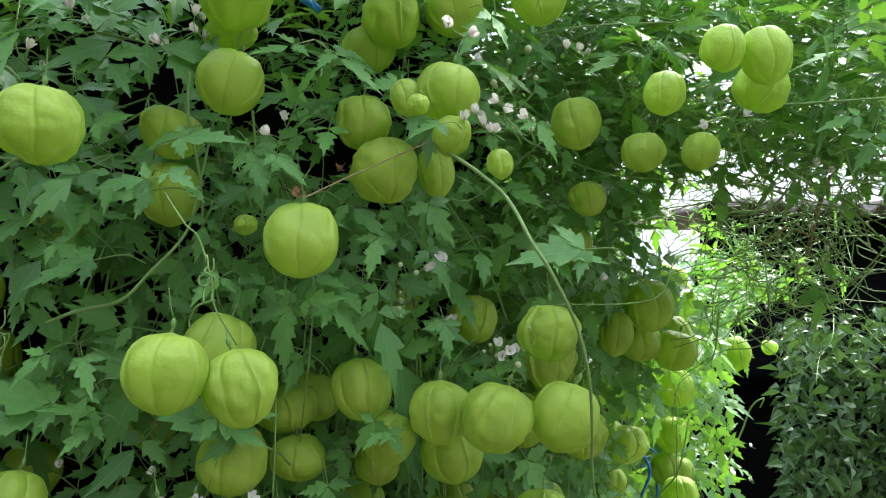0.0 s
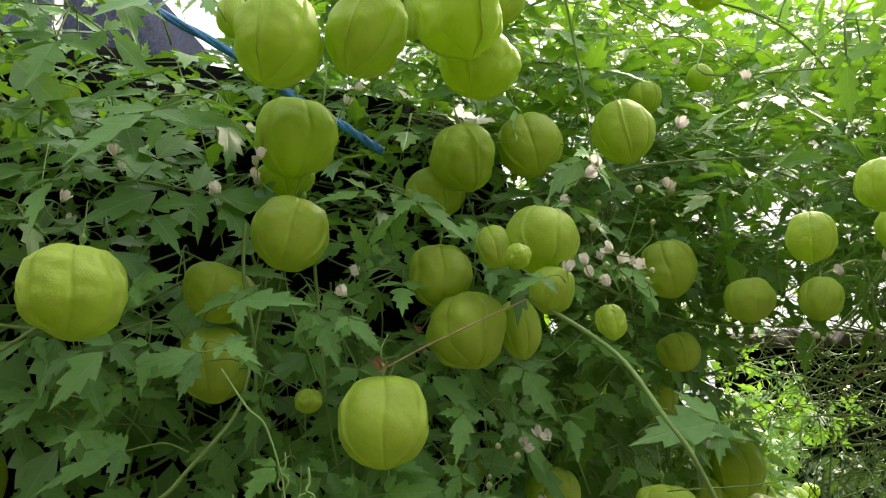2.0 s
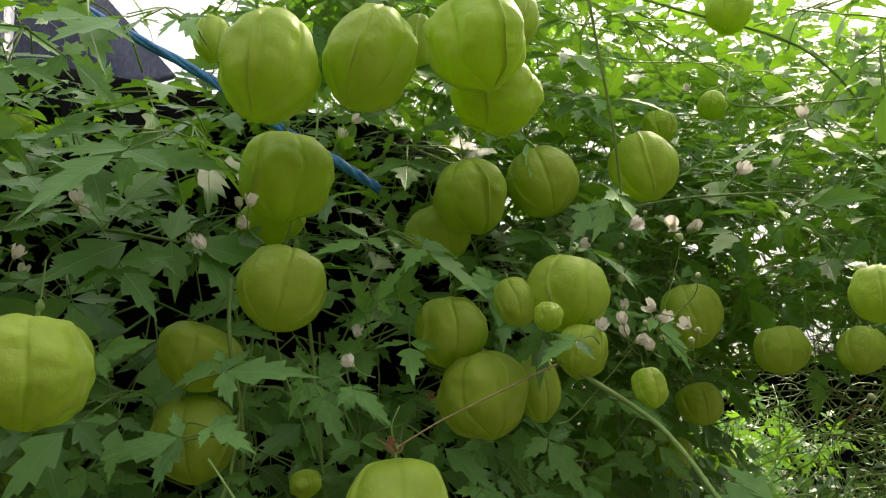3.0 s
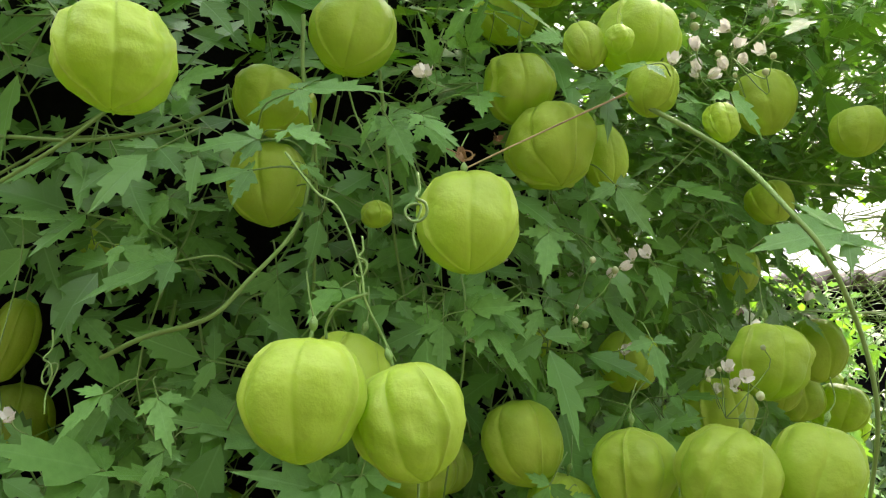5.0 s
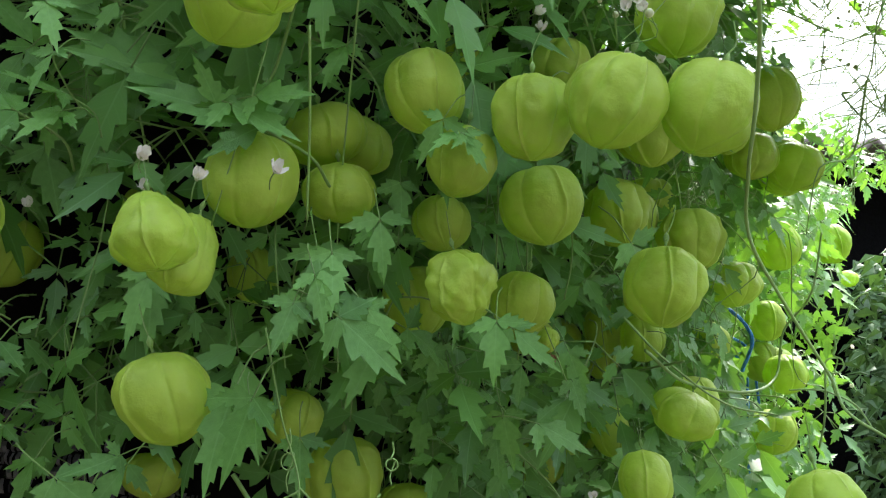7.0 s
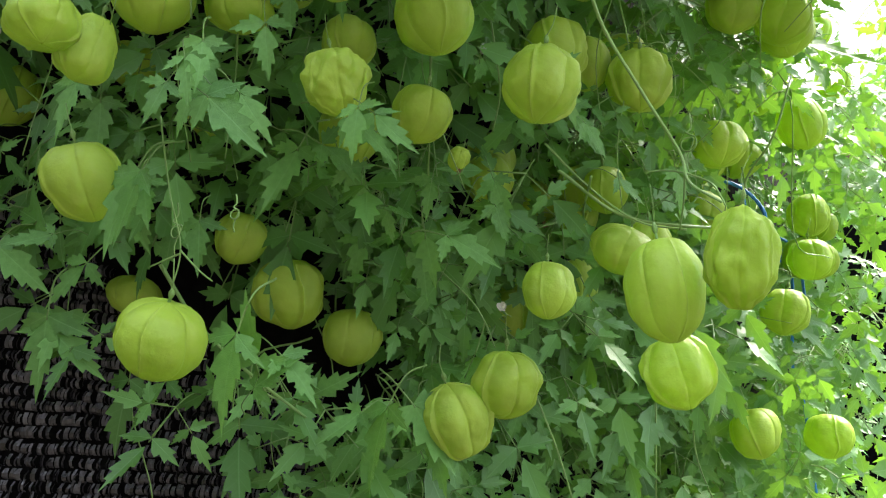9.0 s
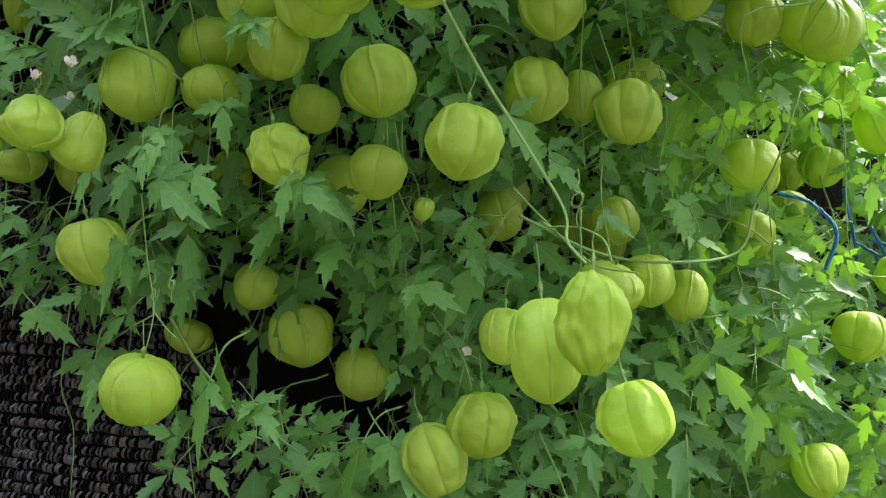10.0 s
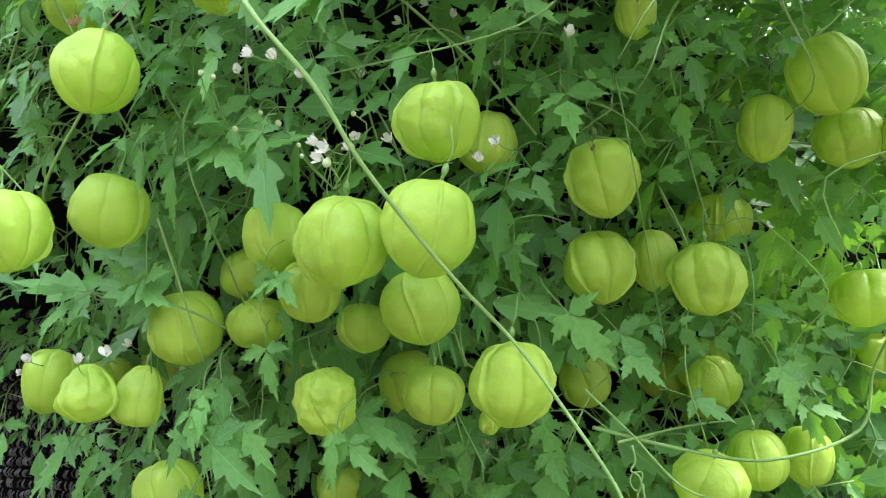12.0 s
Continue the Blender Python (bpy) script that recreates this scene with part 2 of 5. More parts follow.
def leaf_mesh(seed, fine=True):
    r = random.Random(seed)
    blades, stalks = [], []
    stalks.append(tube(glide([(0, -0.34, -0.34), (0, -0.22, -0.12), (0, 0, 0), (0.01, 0.36, -0.01)], 3), 0.0075, 0.006, 4))
    for base, turn, size in (((0, 0, 0), 0, 1.0), ((0, 0, 0), 70, 0.76), ((0, 0, 0), -70, 0.76)):
        m = Matrix.Translation(base) @ pose(0, 0, 0, r.uniform(-20, 8), r.uniform(-14, 14), turn + r.uniform(-10, 10))
        size *= r.uniform(0.9, 1.1)
        arm = 0.38 if turn == 0 else 0.27 * size / 0.76
        stalks.append(moved(tube([Vector((0, 0, 0)), Vector((0, arm + 0.05, 0))], 0.008, 0.006, 4), m))
        for t2, big in ((0, 0.60), (76, 0.36), (-76, 0.36)):
            big *= size * r.uniform(0.88, 1.14)
            m2 = m @ Matrix.Translation((0, arm + (0.10 * size if t2 == 0 else 0), 0)) @ pose(0, 0, 0, r.uniform(-12, 8), r.uniform(-14, 14), t2 + r.uniform(-9, 9))
            blades.append(moved(leaflet(big, big * r.uniform(0.21, 0.25) * (1 if t2 == 0 else 1.15), fine, r), m2))
    v1, f1 = merged(*blades)
    v2, f2 = merged(*stalks)
    verts, faces = merged((v1, f1), (v2, f2))
    return mesh_of("leaf", verts, faces, [LEAF, STEM], [0] * len(f1) + [1] * len(f2), uv=leaflet_uv(fine) * 9 + [(0.0, 0.0)] * len(v2))


def spray_mesh(seed):
    """One division of a leaf: a long toothed leaflet and two short ones at its foot, on a thin stalk."""
    r = random.Random(seed)
    arm = 0.20
    stalk = tube(glide([(0, -0.30, -0.26), (0.01, -0.12, -0.06), (0, arm + 0.04, 0)], 4), 0.011, 0.008, 5)
    blades = []
    for turn, long in ((0, r.uniform(0.72, 0.80)), (r.uniform(52, 86), r.uniform(0.36, 0.48)), (-r.uniform(52, 86), r.uniform(0.36, 0.48))):
        m = Matrix.Translation((0, arm + (0.03 if turn == 0 else 0), 0)) @ pose(0, 0, 0, r.uniform(-10, 8), r.uniform(-16, 16), turn)
        blades.append(moved(leaflet(long, long * r.uniform(0.215, 0.255) * (1 if turn == 0 else 1.15), True, r), m))
    v1, f1 = merged(*blades)
    verts, faces = merged((v1, f1), stalk)
    return mesh_of("leaf", verts, faces, [LEAF, STEM], [0] * len(f1) + [1] * len(stalk[1]), uv=leaflet_uv(True) * 3 + [(0.0, 0.0)] * len(stalk[0]))


SPRAYS = [spray_mesh(300 + i) for i in range(16)]
LEAVES = [leaf_mesh(100 + i) for i in range(14)] + [leaf_mesh(100 + i, False) for i in range(14)]


def leaf_pose(p, tip, normal, size):
    y = Vector(tip).normalized()
    z = Vector(normal)
    z = (z - y * z.dot(y)).normalized()
    x = y.cross(z)
    m = Matrix((x, y, z)).transposed().to_4x4()
    return Matrix.Translation(p) @ m @ Matrix.Diagonal((size, size, size, 1))


# ---- the inflated fruit ----
def seam_angle(k, v, seed):
    """Where the keel of one lobe runs at height v: nearly upright, with a slow sway."""
    return k * 2 * math.pi / 3 + 0.20 * noise.noise(Vector((seed * 3.7, k * 9.1, v * 0.8)))


def fruit_radius(a, v, seed, crumple):
    """Relative radius round the stalk (angle a) at height v (0 top, pi bottom)."""
    s = math.sin(v)

    def near(b, wide):
        return math.exp(-(((a - b + math.pi) % (2 * math.pi) - math.pi) / wide) ** 2)

    third = 2 * math.pi / 3
    shape = 0.0
    for k in range(3):
        at = seam_angle(k, v, seed)
        wing = 0.060 + 0.05 * noise.noise(Vector((seed * 1.9, k * 4.3, v * 2.2))) + 0.02 * (1 - math.cos(v)) * 0.5
        sharp = 1.9 if 60 < seed < 70 else 1.0
        shape += near(at, 0.050) * max(wing, 0.012) * sharp - near(at, 0.22) * 0.048 * sharp ** 0.5
        shape -= (near(at + third / 2, 0.055) * 0.040 + near(at + third / 2, 0.28) * 0.060) * sharp ** 0.5
        shape += 0.06 * noise.noise(Vector((seed * 2.3, k * 6.7, 1.5))) * near(at + third * 0.28, 0.45)
    q = Vector((s * math.cos(a), s * math.sin(a), math.cos(v)))
    rough = noise.noise(q * 1.2 + Vector((seed * 7.1, 0, 0))) * (0.075 + crumple) + noise.noise(q * 3.1 + Vector((0, seed * 3.3, 0))) * (0.030 + crumple * 0.5)
    rough += noise.noise(Vector((a * 2.0, v * 7.0, seed * 1.7))) * 0.006 * s
    rough -= abs(noise.noise(q * 2.6 + Vector((seed * 1.3, seed * 2.9, 0)))) * (0.028 + crumple * 0.9) - 0.008 - crumple * 0.2
    return 0.98 + shape * s ** 0.55 + rough


def fruit_point(a, v, seed, crumple, lift=0.0):
    r = fruit_radius(a, v, seed, crumple) + lift
    s, c = math.sin(v), math.cos(v)
    x = math.copysign(abs(s) ** 0.88, s)
    taper = 1.02 - 0.02 * (1 - c) if not 50 < seed < 60 else 0.86 - 0.30 * c
    z = math.copysign(abs(c) ** 0.97, c)
    top = -0.075 * math.exp(-(v / 0.40) ** 2) + 0.06 * math.exp(-(v / 0.12) ** 2)
    tip = -0.030 * math.exp(-((math.pi - v) / 0.25) ** 2)
    flat = 1 + 0.06 * noise.noise(Vector((seed * 5.3, 2.2, 0.7)))
    lean = 0.10 * noise.noise(Vector((seed * 4.1, 0.3, 8.8))) * z
    return Vector((0.5 * r * x * taper * math.cos(a) * flat + lean * 0.5, 0.5 * r * x * taper * math.sin(a) / flat, 0.5 * (z * (0.55 + 0.45 * r) + top) + tip))


def fruit_meshes(seed, crumple):
    nu, nv = 96, 32
    verts, faces = [], []
    for j in range(nv + 1):
        v = math.pi * j / nv
        v = min(max(v, 0.02), math.pi - 0.02)
        for i in range(nu):
            u = 2 * math.pi * i / nu
            verts.append(fruit_point(u - 0.11 * math.sin(6 * u), v, seed, crumple))
    for j in range(nv):
        for i in range(nu):
            a, b = j * nu + i, j * nu + (i + 1) % nu
            faces.append((a, a + nu, b + nu, b))
    body = mesh_of("fruit_body", verts, faces, [FRUIT])
    seams = []
    for k in range(3):
        a = 2 * math.pi * k / 3
        sv, sf = [], []
        n = 18
        for j in range(n + 1):
            v = 0.12 + (math.pi - 0.2) * j / n
            w = 0.020 / max(math.sin(v), 0.35)
            high = 0.005 + 0.004 * noise.noise(Vector((seed, k * 3.0, v * 3)))
            wave = seam_angle(k, v, seed) - a
            sv += [fruit_point(a - w + wave, v, seed, crumple, -0.004), fruit_point(a + wave - w * 0.25, v, seed, crumple, high), fruit_point(a + wave + w * 0.25, v, seed, crumple, high), fruit_point(a + w + wave, v, seed, crumple, -0.004)]
        for j in range(n):
            for i in range(3):
                q = j * 4 + i
                sf.append((q, q + 4, q + 5, q + 1))
        seams.append(mesh_of("fruit_seam", sv, sf, [SEAM]))
    r = random.Random(seed)
    stalk = tube(glide([(0, 0, 0.40), (0.01, 0.0, 0.47), (0.02, 0.01, 0.56)], 4), 0.024, 0.016, 6)
    knob = turned([(0.53, 0.012), (0.555, 0.028), (0.585, 0.037), (0.615, 0.034), (0.64, 0.020), (0.66, 0.010)], 0.022, 0.011)
    thread = tube(glide([(0.02, 0.01, 0.64), (0.03 + r.uniform(-0.05, 0.05), r.uniform(-0.05, 0.05), 0.80), (r.uniform(-0.1, 0.1), r.uniform(-0.1, 0.1), 1.02)], 4), 0.009, 0.007, 5)
    v, f = merged(stalk, knob, thread)
    return body, seams, mesh_of("fruit_stalk", v, f, [STEM])


FRUITS = {"plain": [fruit_meshes(s, 0.0) for s in range(1, 11)], "fold": [fruit_meshes(s, 0.16) for s in range(21, 25)],
          "crumple": [fruit_meshes(s, 0.24) for s in range(31, 34)], "cone": [fruit_meshes(s, 0.06) for s in range(51, 53)], "small": [fruit_meshes(s, 0.06) for s in range(41, 43)], "ridge": [fruit_meshes(s, 0.04) for s in range(61, 66)]}
LABELS = {"ridge": "sharply ridged three-lobed yellow-green balloon capsule on the vine", "cone": "lopsided cone-shaped yellow-green balloon capsule on the vine", "plain": "plump yellow-green balloon-like seed capsule hanging on the vine", "fold": "folded, slightly creased yellow-green balloon capsule on the vine",
          "crumple": "crumpled puckered pale green balloon capsule on the vine", "small": "small unripe green balloon capsule on the vine"}
BALLS = []


def fruit(x, y, z, wide, high, kind="plain", spin=None, lean=None):
    """A hanging capsule: its middle, width and height in metres."""
    k = len(BALLS)
    body, seams, stalk = FRUITS[kind][k % len(FRUITS[kind])]
    turn = rng.uniform(0, 360) if spin is None else spin
    tilt = rng.uniform(-20, 20) if lean is None else lean
    root = new("balloon_fruit")
    root.matrix_basis = pose(x, y, z, rng.uniform(-16, 16), tilt, 0) @ pose(0, 0, 0, 0, 0, turn) @ Matrix.Diagonal((wide, wide, high, 1))
    tagged(root, LABELS[kind], "fruit", "balloon fruits on the vine")
    put("capsule", body, root)
    for s in seams:
        put("seam", s, root, None, "pale raised seam")
    put("stalk", stalk, root, None, "thin pale green stalk")
    BALLS.append((Vector((x, y, z)), wide * 0.5))


# ---- vines, cords and flowers ----
def vine(label, r0, r1, *points):
    v, f = tube(glide(points, 7), r0 * 0.72, r1 * 0.66, 7)
    BALLS.extend((p, 0.003) for p in glide(points, 3) if label.startswith("thick") or p.y < front(p.x, p.z) + 0.05)
    return tagged(new("vine_stem", mesh_of("vine_stem", v, f, [STEM])), label, "vine stem", "stems of the balloon vine")


def cord(r, *points):
    line = glide(points, 10)
    strands = []
    for k in range(3):
        out = []
        for i, p in enumerate(line):
            d = (line[min(i + 1, len(line) - 1)] - line[max(i - 1, 0)]).normalized()
            s = d.orthogonal().normalized()
            a = i * 0.55 + k * 2.1
            out.append(p + (s * math.cos(a) + d.cross(s) * math.sin(a)) * r * 0.45)
        strands.append(tube(out, r * 0.62, r * 0.62, 6))
    BALLS.extend((p, 0.0091) for p in line[::4])
    v, f = merged(*strands)
    return new("blue_cord", mesh_of("blue_cord", v, f, [CORD]))


def curl(x, y, z, size, lean=0.0):
    """A tendril that hangs down, with one open loop in it."""
    pts = [Vector((0, 0, 3.2)), Vector((0.25, 0, 1.8))]
    for i in range(9):
        a = math.pi * (0.5 - i * 0.28)
        pts.append(Vector((math.cos(a) * (1 - i * 0.04), 0.12 * i - 0.4, math.sin(a) * (1 - i * 0.04))))
    pts += [Vector((-0.1, 0.3, -1.6)), Vector((0.2, 0.2, -3.0))]
    m = pose(x, y, z, 0, lean, rng.uniform(-30, 30)) @ Matrix.Diagonal((size, size, size, 1))
    v, f = tube([m @ p for p in glide(pts, 4)], 0.0003, 0.00024, 5)
    return tagged(new("tendril", mesh_of("tendril", v, f, [STEM])), "thin pale green tendril with a coiled loop", "tendril", "tendrils of the vine")


def petal_mesh(seed):
    r = random.Random(seed)
    verts, faces = [], []
    for i in range(5):
        s = i / 4
        half = 0.34 * math.sin(math.pi * (0.15 + 0.72 * s)) + 0.03
        for k in (-1, 0, 1):
            verts.append(Vector((k * half, s * 0.9, 0.35 * s * s + 0.16 * abs(k) * s + r.uniform(-0.03, 0.03))))
    for i in range(4):
        for k in range(2):
            a = i * 3 + k
            faces.append((a, a + 1, a + 4, a + 3))
    return mesh_of("petal", verts, faces, [PETAL])


PETALS = [petal_mesh(s) for s in range(4)]
EYE = mesh_of("flower_eye", *tube([Vector((0, 0, -0.12)), Vector((0, 0, 0.05)), Vector((0, 0, 0.22)), Vector((0, 0, 0.3))], 0.16, 0.1, 7), [BUD])
FLOWER_STALK = mesh_of("flower_stalk", *tube(glide([(0, 0, -0.1), (0.1, 0, -0.9), (0.5, 0.2, -1.8)], 4), 0.055, 0.05, 5), [STEM])


def flower(x, y, z, size=0.008):
    root = new("white_flower")
    root.matrix_basis = pose(x, y, z, rng.uniform(30, 80), rng.uniform(-30, 30), rng.uniform(-60, 60)) @ Matrix.Diagonal((size * 0.62, size * 0.62, size * 0.62, 1))
    tagged(root, "tiny white four-petalled flower on a thread-like stalk", "flower", "white flowers of the vine")
    for k in range(4):
        put("petal", PETALS[k], root, pose(0, 0, 0, rng.uniform(20, 55), 0, 90 * k + rng.uniform(-15, 15)))
    put("eye", EYE, root, None, "pale green centre")
    put("stalk", FLOWER_STALK, root)


def bead(p, r):
    """A small round bud."""
    line = [p + Vector((0, 0, r * q)) for q in (-1, -0.75, -0.2, 0.4, 0.85, 1.02)]
    wide = (0.15, 0.66, 0.98, 0.92, 0.5, 0.1)
    verts, faces = [], []
    for q, w in zip(line, wide):
        verts += [q + Vector((r * w * math.cos(k * 0.8976), r * w * math.sin(k * 0.8976), 0)) for k in range(7)]
    for i in range(5):
        for k in range(7):
            a, b = i * 7 + k, i * 7 + (k + 1) % 7
            faces.append((a, b, b + 7, a + 7))
    return verts, faces


def bud_cluster(x, y, z, count, spread):
    pieces, stalks = [], []
    for k in range(count):
        p = Vector((x + rng.gauss(0, spread), y + rng.gauss(0, spread), z + rng.gauss(0, spread)))
        r = rng.uniform(0.0008, 0.0015)
        pieces.append(bead(p, r))
        stalks.append(tube(glide([p, p + Vector((rng.uniform(-0.004, 0.004), 0.003, -0.006)), (x, y + 0.006, z - 0.012)], 3), 0.0002, 0.0002, 4))
    v1, f1 = merged(*pieces)
    v2, f2 = merged(*stalks)
    v, f = merged((v1, f1), (v2, f2))
    ob = new("bud_spray", mesh_of("bud_spray", v, f, [BUD, STEM], [0] * len(f1) + [1] * len(f2)))
    return tagged(ob, "spray of round pale flower buds on thin stalks", "flower buds", "bud sprays of the vine")


def dry_flower(x, y, z, size):
    """A withered brown flower knot on a bent stalk."""
    root = new("withered_flower")
    root.matrix_basis = pose(x, y, z, rng.uniform(0, 90), rng.uniform(-40, 40), rng.uniform(0, 360)) @ Matrix.Diagonal((size, size, size, 1))
    tagged(root, "withered brown curled flower remnant on the vine", "dried flower", "withered flowers of the vine")
    for k in range(5):
        put("petal", DRY_PETALS[k % 4], root, pose(rng.uniform(-0.2, 0.2), rng.uniform(-0.2, 0.2), rng.uniform(-0.4, 0.2), rng.uniform(-40, 80), rng.uniform(-40, 40), 72 * k))
    v, f = tube(glide([(0, 0, 0), (0.5, 0.2, 0.4), (0.9, 0.1, -0.1), (0.6, -0.4, -0.5), (0.1, -0.5, -0.2), (-0.1, -0.2, 0.6), (-0.6, 0.1, 1.4)], 5), 0.07, 0.05, 5)
    put("stalk", mesh_of("dry_stalk", v, f, [DRY]), root, None, "thin brown curled stalk")


DRY_PETALS = [me.copy() for me in PETALS]
for me in DRY_PETALS:
    me.materials[0] = DRY


# ---- ground, and unseen walls added to block low light ----
gv = [Vector((x, y, 0.05 * noise.noise(Vector((x * 0.6, y * 0.6, 0))))) for y in np.linspace(-40, 60, 41) for x in np.linspace(-50, 50, 41)]
gf = [(j * 41 + i, j * 41 + i + 1, (j + 1) * 41 + i + 1, (j + 1) * 41 + i) for j in range(40) for i in range(40)]
tagged(new("ground", mesh_of("ground", gv, gf, [SOIL])), "bare brown garden soil", "ground", kind="structure")


def wall(name, label, low, high):
    """An upright block between two corners."""
    wv = [Vector((x, y, z)) for z in (low[2], high[2]) for y in (low[1], high[1]) for x in (low[0], high[0])]
    wf = [(0, 1, 3, 2), (4, 6, 7, 5), (0, 4, 5, 1), (2, 3, 7, 6), (0, 2, 6, 4), (1, 5, 7, 3)]
    return tagged(new(name, mesh_of(name, wv, wf, [BLOCKER_DARK], smooth=False)), label, "wall", kind="structure")


# out of view: added to cut frontal light, dark to cut its bounce
wall("wall_south", "unseen dark wall added behind the camera to block low sky light", (-2.8, -2.0, -0.1), (4.0, -1.8, 3.4))
wall("wall_west", "unseen dark wall added on the west to block low light", (-3.0, -2.0, -0.1), (-2.8, 3.0, 3.4))


def net_y(x):
    # past x = 0.02 an added stretch stands for the dark growth behind
    return 0.532 + 0.38 * x if x < 0.02 else 0.5396 + 1.7 * (x - 0.02)


def front(x, z):
    """How far ahead the face of the hanging curtain lies."""
    h = z - 1.5
    x = max(-0.3, min(x, 0.27))
    h = max(-0.3, min(h, 0.22))
    return 0.416 + 0.475 * x + 3.099 * x * x + -0.461 * h + 0.890 * h * h + 1.389 * x * h


def leaf_edge(x):
    """How far down the foliage reaches on the net: it rises to one side and leaves a corner bare."""
    return 1.255 + 0.75 * max(0.0, -0.08 - x)


# ---- shade net: knitted tapes on a backing blackened for the shade ----
net = tagged(new("shade_net"), "black knitted shade net behind the vine, on a backing blackened for shade", "shade net")
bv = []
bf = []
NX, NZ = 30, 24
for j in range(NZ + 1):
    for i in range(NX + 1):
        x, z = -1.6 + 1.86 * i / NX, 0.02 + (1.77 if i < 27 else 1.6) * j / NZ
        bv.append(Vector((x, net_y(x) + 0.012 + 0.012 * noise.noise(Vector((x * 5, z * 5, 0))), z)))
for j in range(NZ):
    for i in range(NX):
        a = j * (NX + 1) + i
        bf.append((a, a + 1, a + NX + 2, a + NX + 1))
# the shade behind the leaves is put into this sheet's near-black
backing = put("backing", mesh_of("deep_shade_backing", bv, bf, [DEEP_SHADE]), net)
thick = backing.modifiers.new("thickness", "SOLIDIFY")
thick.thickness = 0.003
nr = random.Random(3)
tv, tf = [], []
ROW = 0.0064
for row in range(62):
    x = -0.50
    while x < -0.04:
        wave = 0.004 * noise.noise(Vector((x * 9, row * 0.25, 1))) + 0.0012 * noise.noise(Vector((x * 60, row, 4)))
        z = 1.10 + row * ROW + wave
        step, w = nr.uniform(0.0011, 0.0024), nr.uniform(0.0010, 0.0019)
        if z < leaf_edge(x) + 0.07 and nr.random() < 0.94:
            h = ROW * nr.uniform(0.72, 1.02)
            y0 = net_y(x) + 0.006 + 0.012 * noise.noise(Vector((x * 5, z * 5, 0))) + nr.uniform(-0.0016, 0.0012)
            lean, out, belly = nr.gauss(0.0003, 0.0006), nr.uniform(-0.0008, 0.0008), nr.uniform(0.0008, 0.0026)
            k = len(tv)
            for share, bulge in ((0.0, 0.0), (0.25, 0.8), (0.6, 1.0), (1.0, 0.1)):
                tv += [Vector((x + lean * share, y0 + out - belly * bulge, z + h * share)), Vector((x + w + lean * share, y0 - out - belly * bulge, z + h * share))]
            tf += [(k + 2 * i, k + 2 * i + 1, k + 2 * i + 3, k + 2 * i + 2) for i in range(3)]
        x += step
tagged(put("knit", mesh_of("net_tapes", tv, tf, [NET], smooth=False), net, None, "grey-black knitted tapes"), kind="stuff")

# ---- the fruits ----
fruit(0.0037, 0.3906, 1.4510, 0.0247, 0.0257, "fold")
fruit(0.0762, 0.4111, 1.4573, 0.0306, 0.0294, "ridge")
fruit(-0.1551, 0.3592, 1.4605, 0.0266, 0.0307)
fruit(-0.0839, 0.3413, 1.4589, 0.0265, 0.0240, "cone")
fruit(-0.0823, 0.3628, 1.4551, 0.0239, 0.0267, "cone")
fruit(-0.0670, 0.3767, 1.4822, 0.0323, 0.0323)
fruit(-0.0406, 0.3944, 1.4824, 0.0269, 0.0213)
fruit(-0.0689, 0.3456, 1.5318, 0.0311, 0.0305)
fruit(-0.0121, 0.3830, 1.5165, 0.0279, 0.0289)
fruit(0.0318, 0.4165, 1.4858, 0.0320, 0.0297)
fruit(0.0832, 0.4771, 1.5339, 0.0322, 0.0327, "ridge")
fruit(0.0711, 0.4896, 1.4975, 0.0317, 0.0317, "ridge")
fruit(0.0851, 0.5152, 1.4996, 0.0214, 0.0282)
fruit(0.1108, 0.5115, 1.4896, 0.0321, 0.0307, "ridge")
fruit(0.0995, 0.5602, 1.5178, 0.0308, 0.0248)
fruit(0.1576, 0.5681, 1.5481, 0.0307, 0.0268)
fruit(0.0956, 0.5466, 1.4417, 0.0253, 0.0253)
fruit(0.1190, 0.5301, 1.4113, 0.0253, 0.0259)
fruit(0.1269, 0.5729, 1.4056, 0.0238, 0.0279)
fruit(0.0262, 0.4282, 1.4496, 0.0257, 0.0239)
fruit(-0.0437, 0.4716, 1.3741, 0.0334, 0.0329, "ridge")
fruit(-0.0181, 0.4922, 1.3554, 0.0293, 0.0278)
fruit(-0.0651, 0.4594, 1.3974, 0.0248, 0.0244)
fruit(-0.0914, 0.3814, 1.4090, 0.0312, 0.0309)
fruit(0.1490, 0.6251, 1.4436, 0.0315, 0.0286)
fruit(0.1500, 0.6357, 1.4770, 0.0278, 0.0264)
fruit(-0.1917, 0.4570, 1.5949, 0.0331, 0.0349)
fruit(-0.0487, 0.4002, 1.5043, 0.0315, 0.0227)
fruit(-0.0119, 0.6654, 1.4286, 0.0340, 0.0378)
fruit(-0.0197, 0.6055, 1.4333, 0.0331, 0.0314)
fruit(0.0093, 0.7368, 1.4110, 0.0325, 0.0346)
fruit(0.0507, 0.5763, 1.3792, 0.0315, 0.0315)
fruit(0.0688, 0.6179, 1.3839, 0.0315, 0.0252)
fruit(0.1244, 0.3863, 1.3824, 0.0263, 0.0341)
fruit(0.1451, 0.3696, 1.3920, 0.0207, 0.0310, "fold")
fruit(0.1332, 0.4643, 1.3534, 0.0292, 0.0301, "ridge")
fruit(0.0736, 0.6895, 1.2914, 0.0254, 0.0254)
fruit(0.0608, 0.4731, 1.3411, 0.0308, 0.0300, "ridge")
fruit(0.0426, 0.4641, 1.3243, 0.0308, 0.0332, "ridge")
fruit(-0.0467, 0.3731, 1.3522, 0.0326, 0.0290)
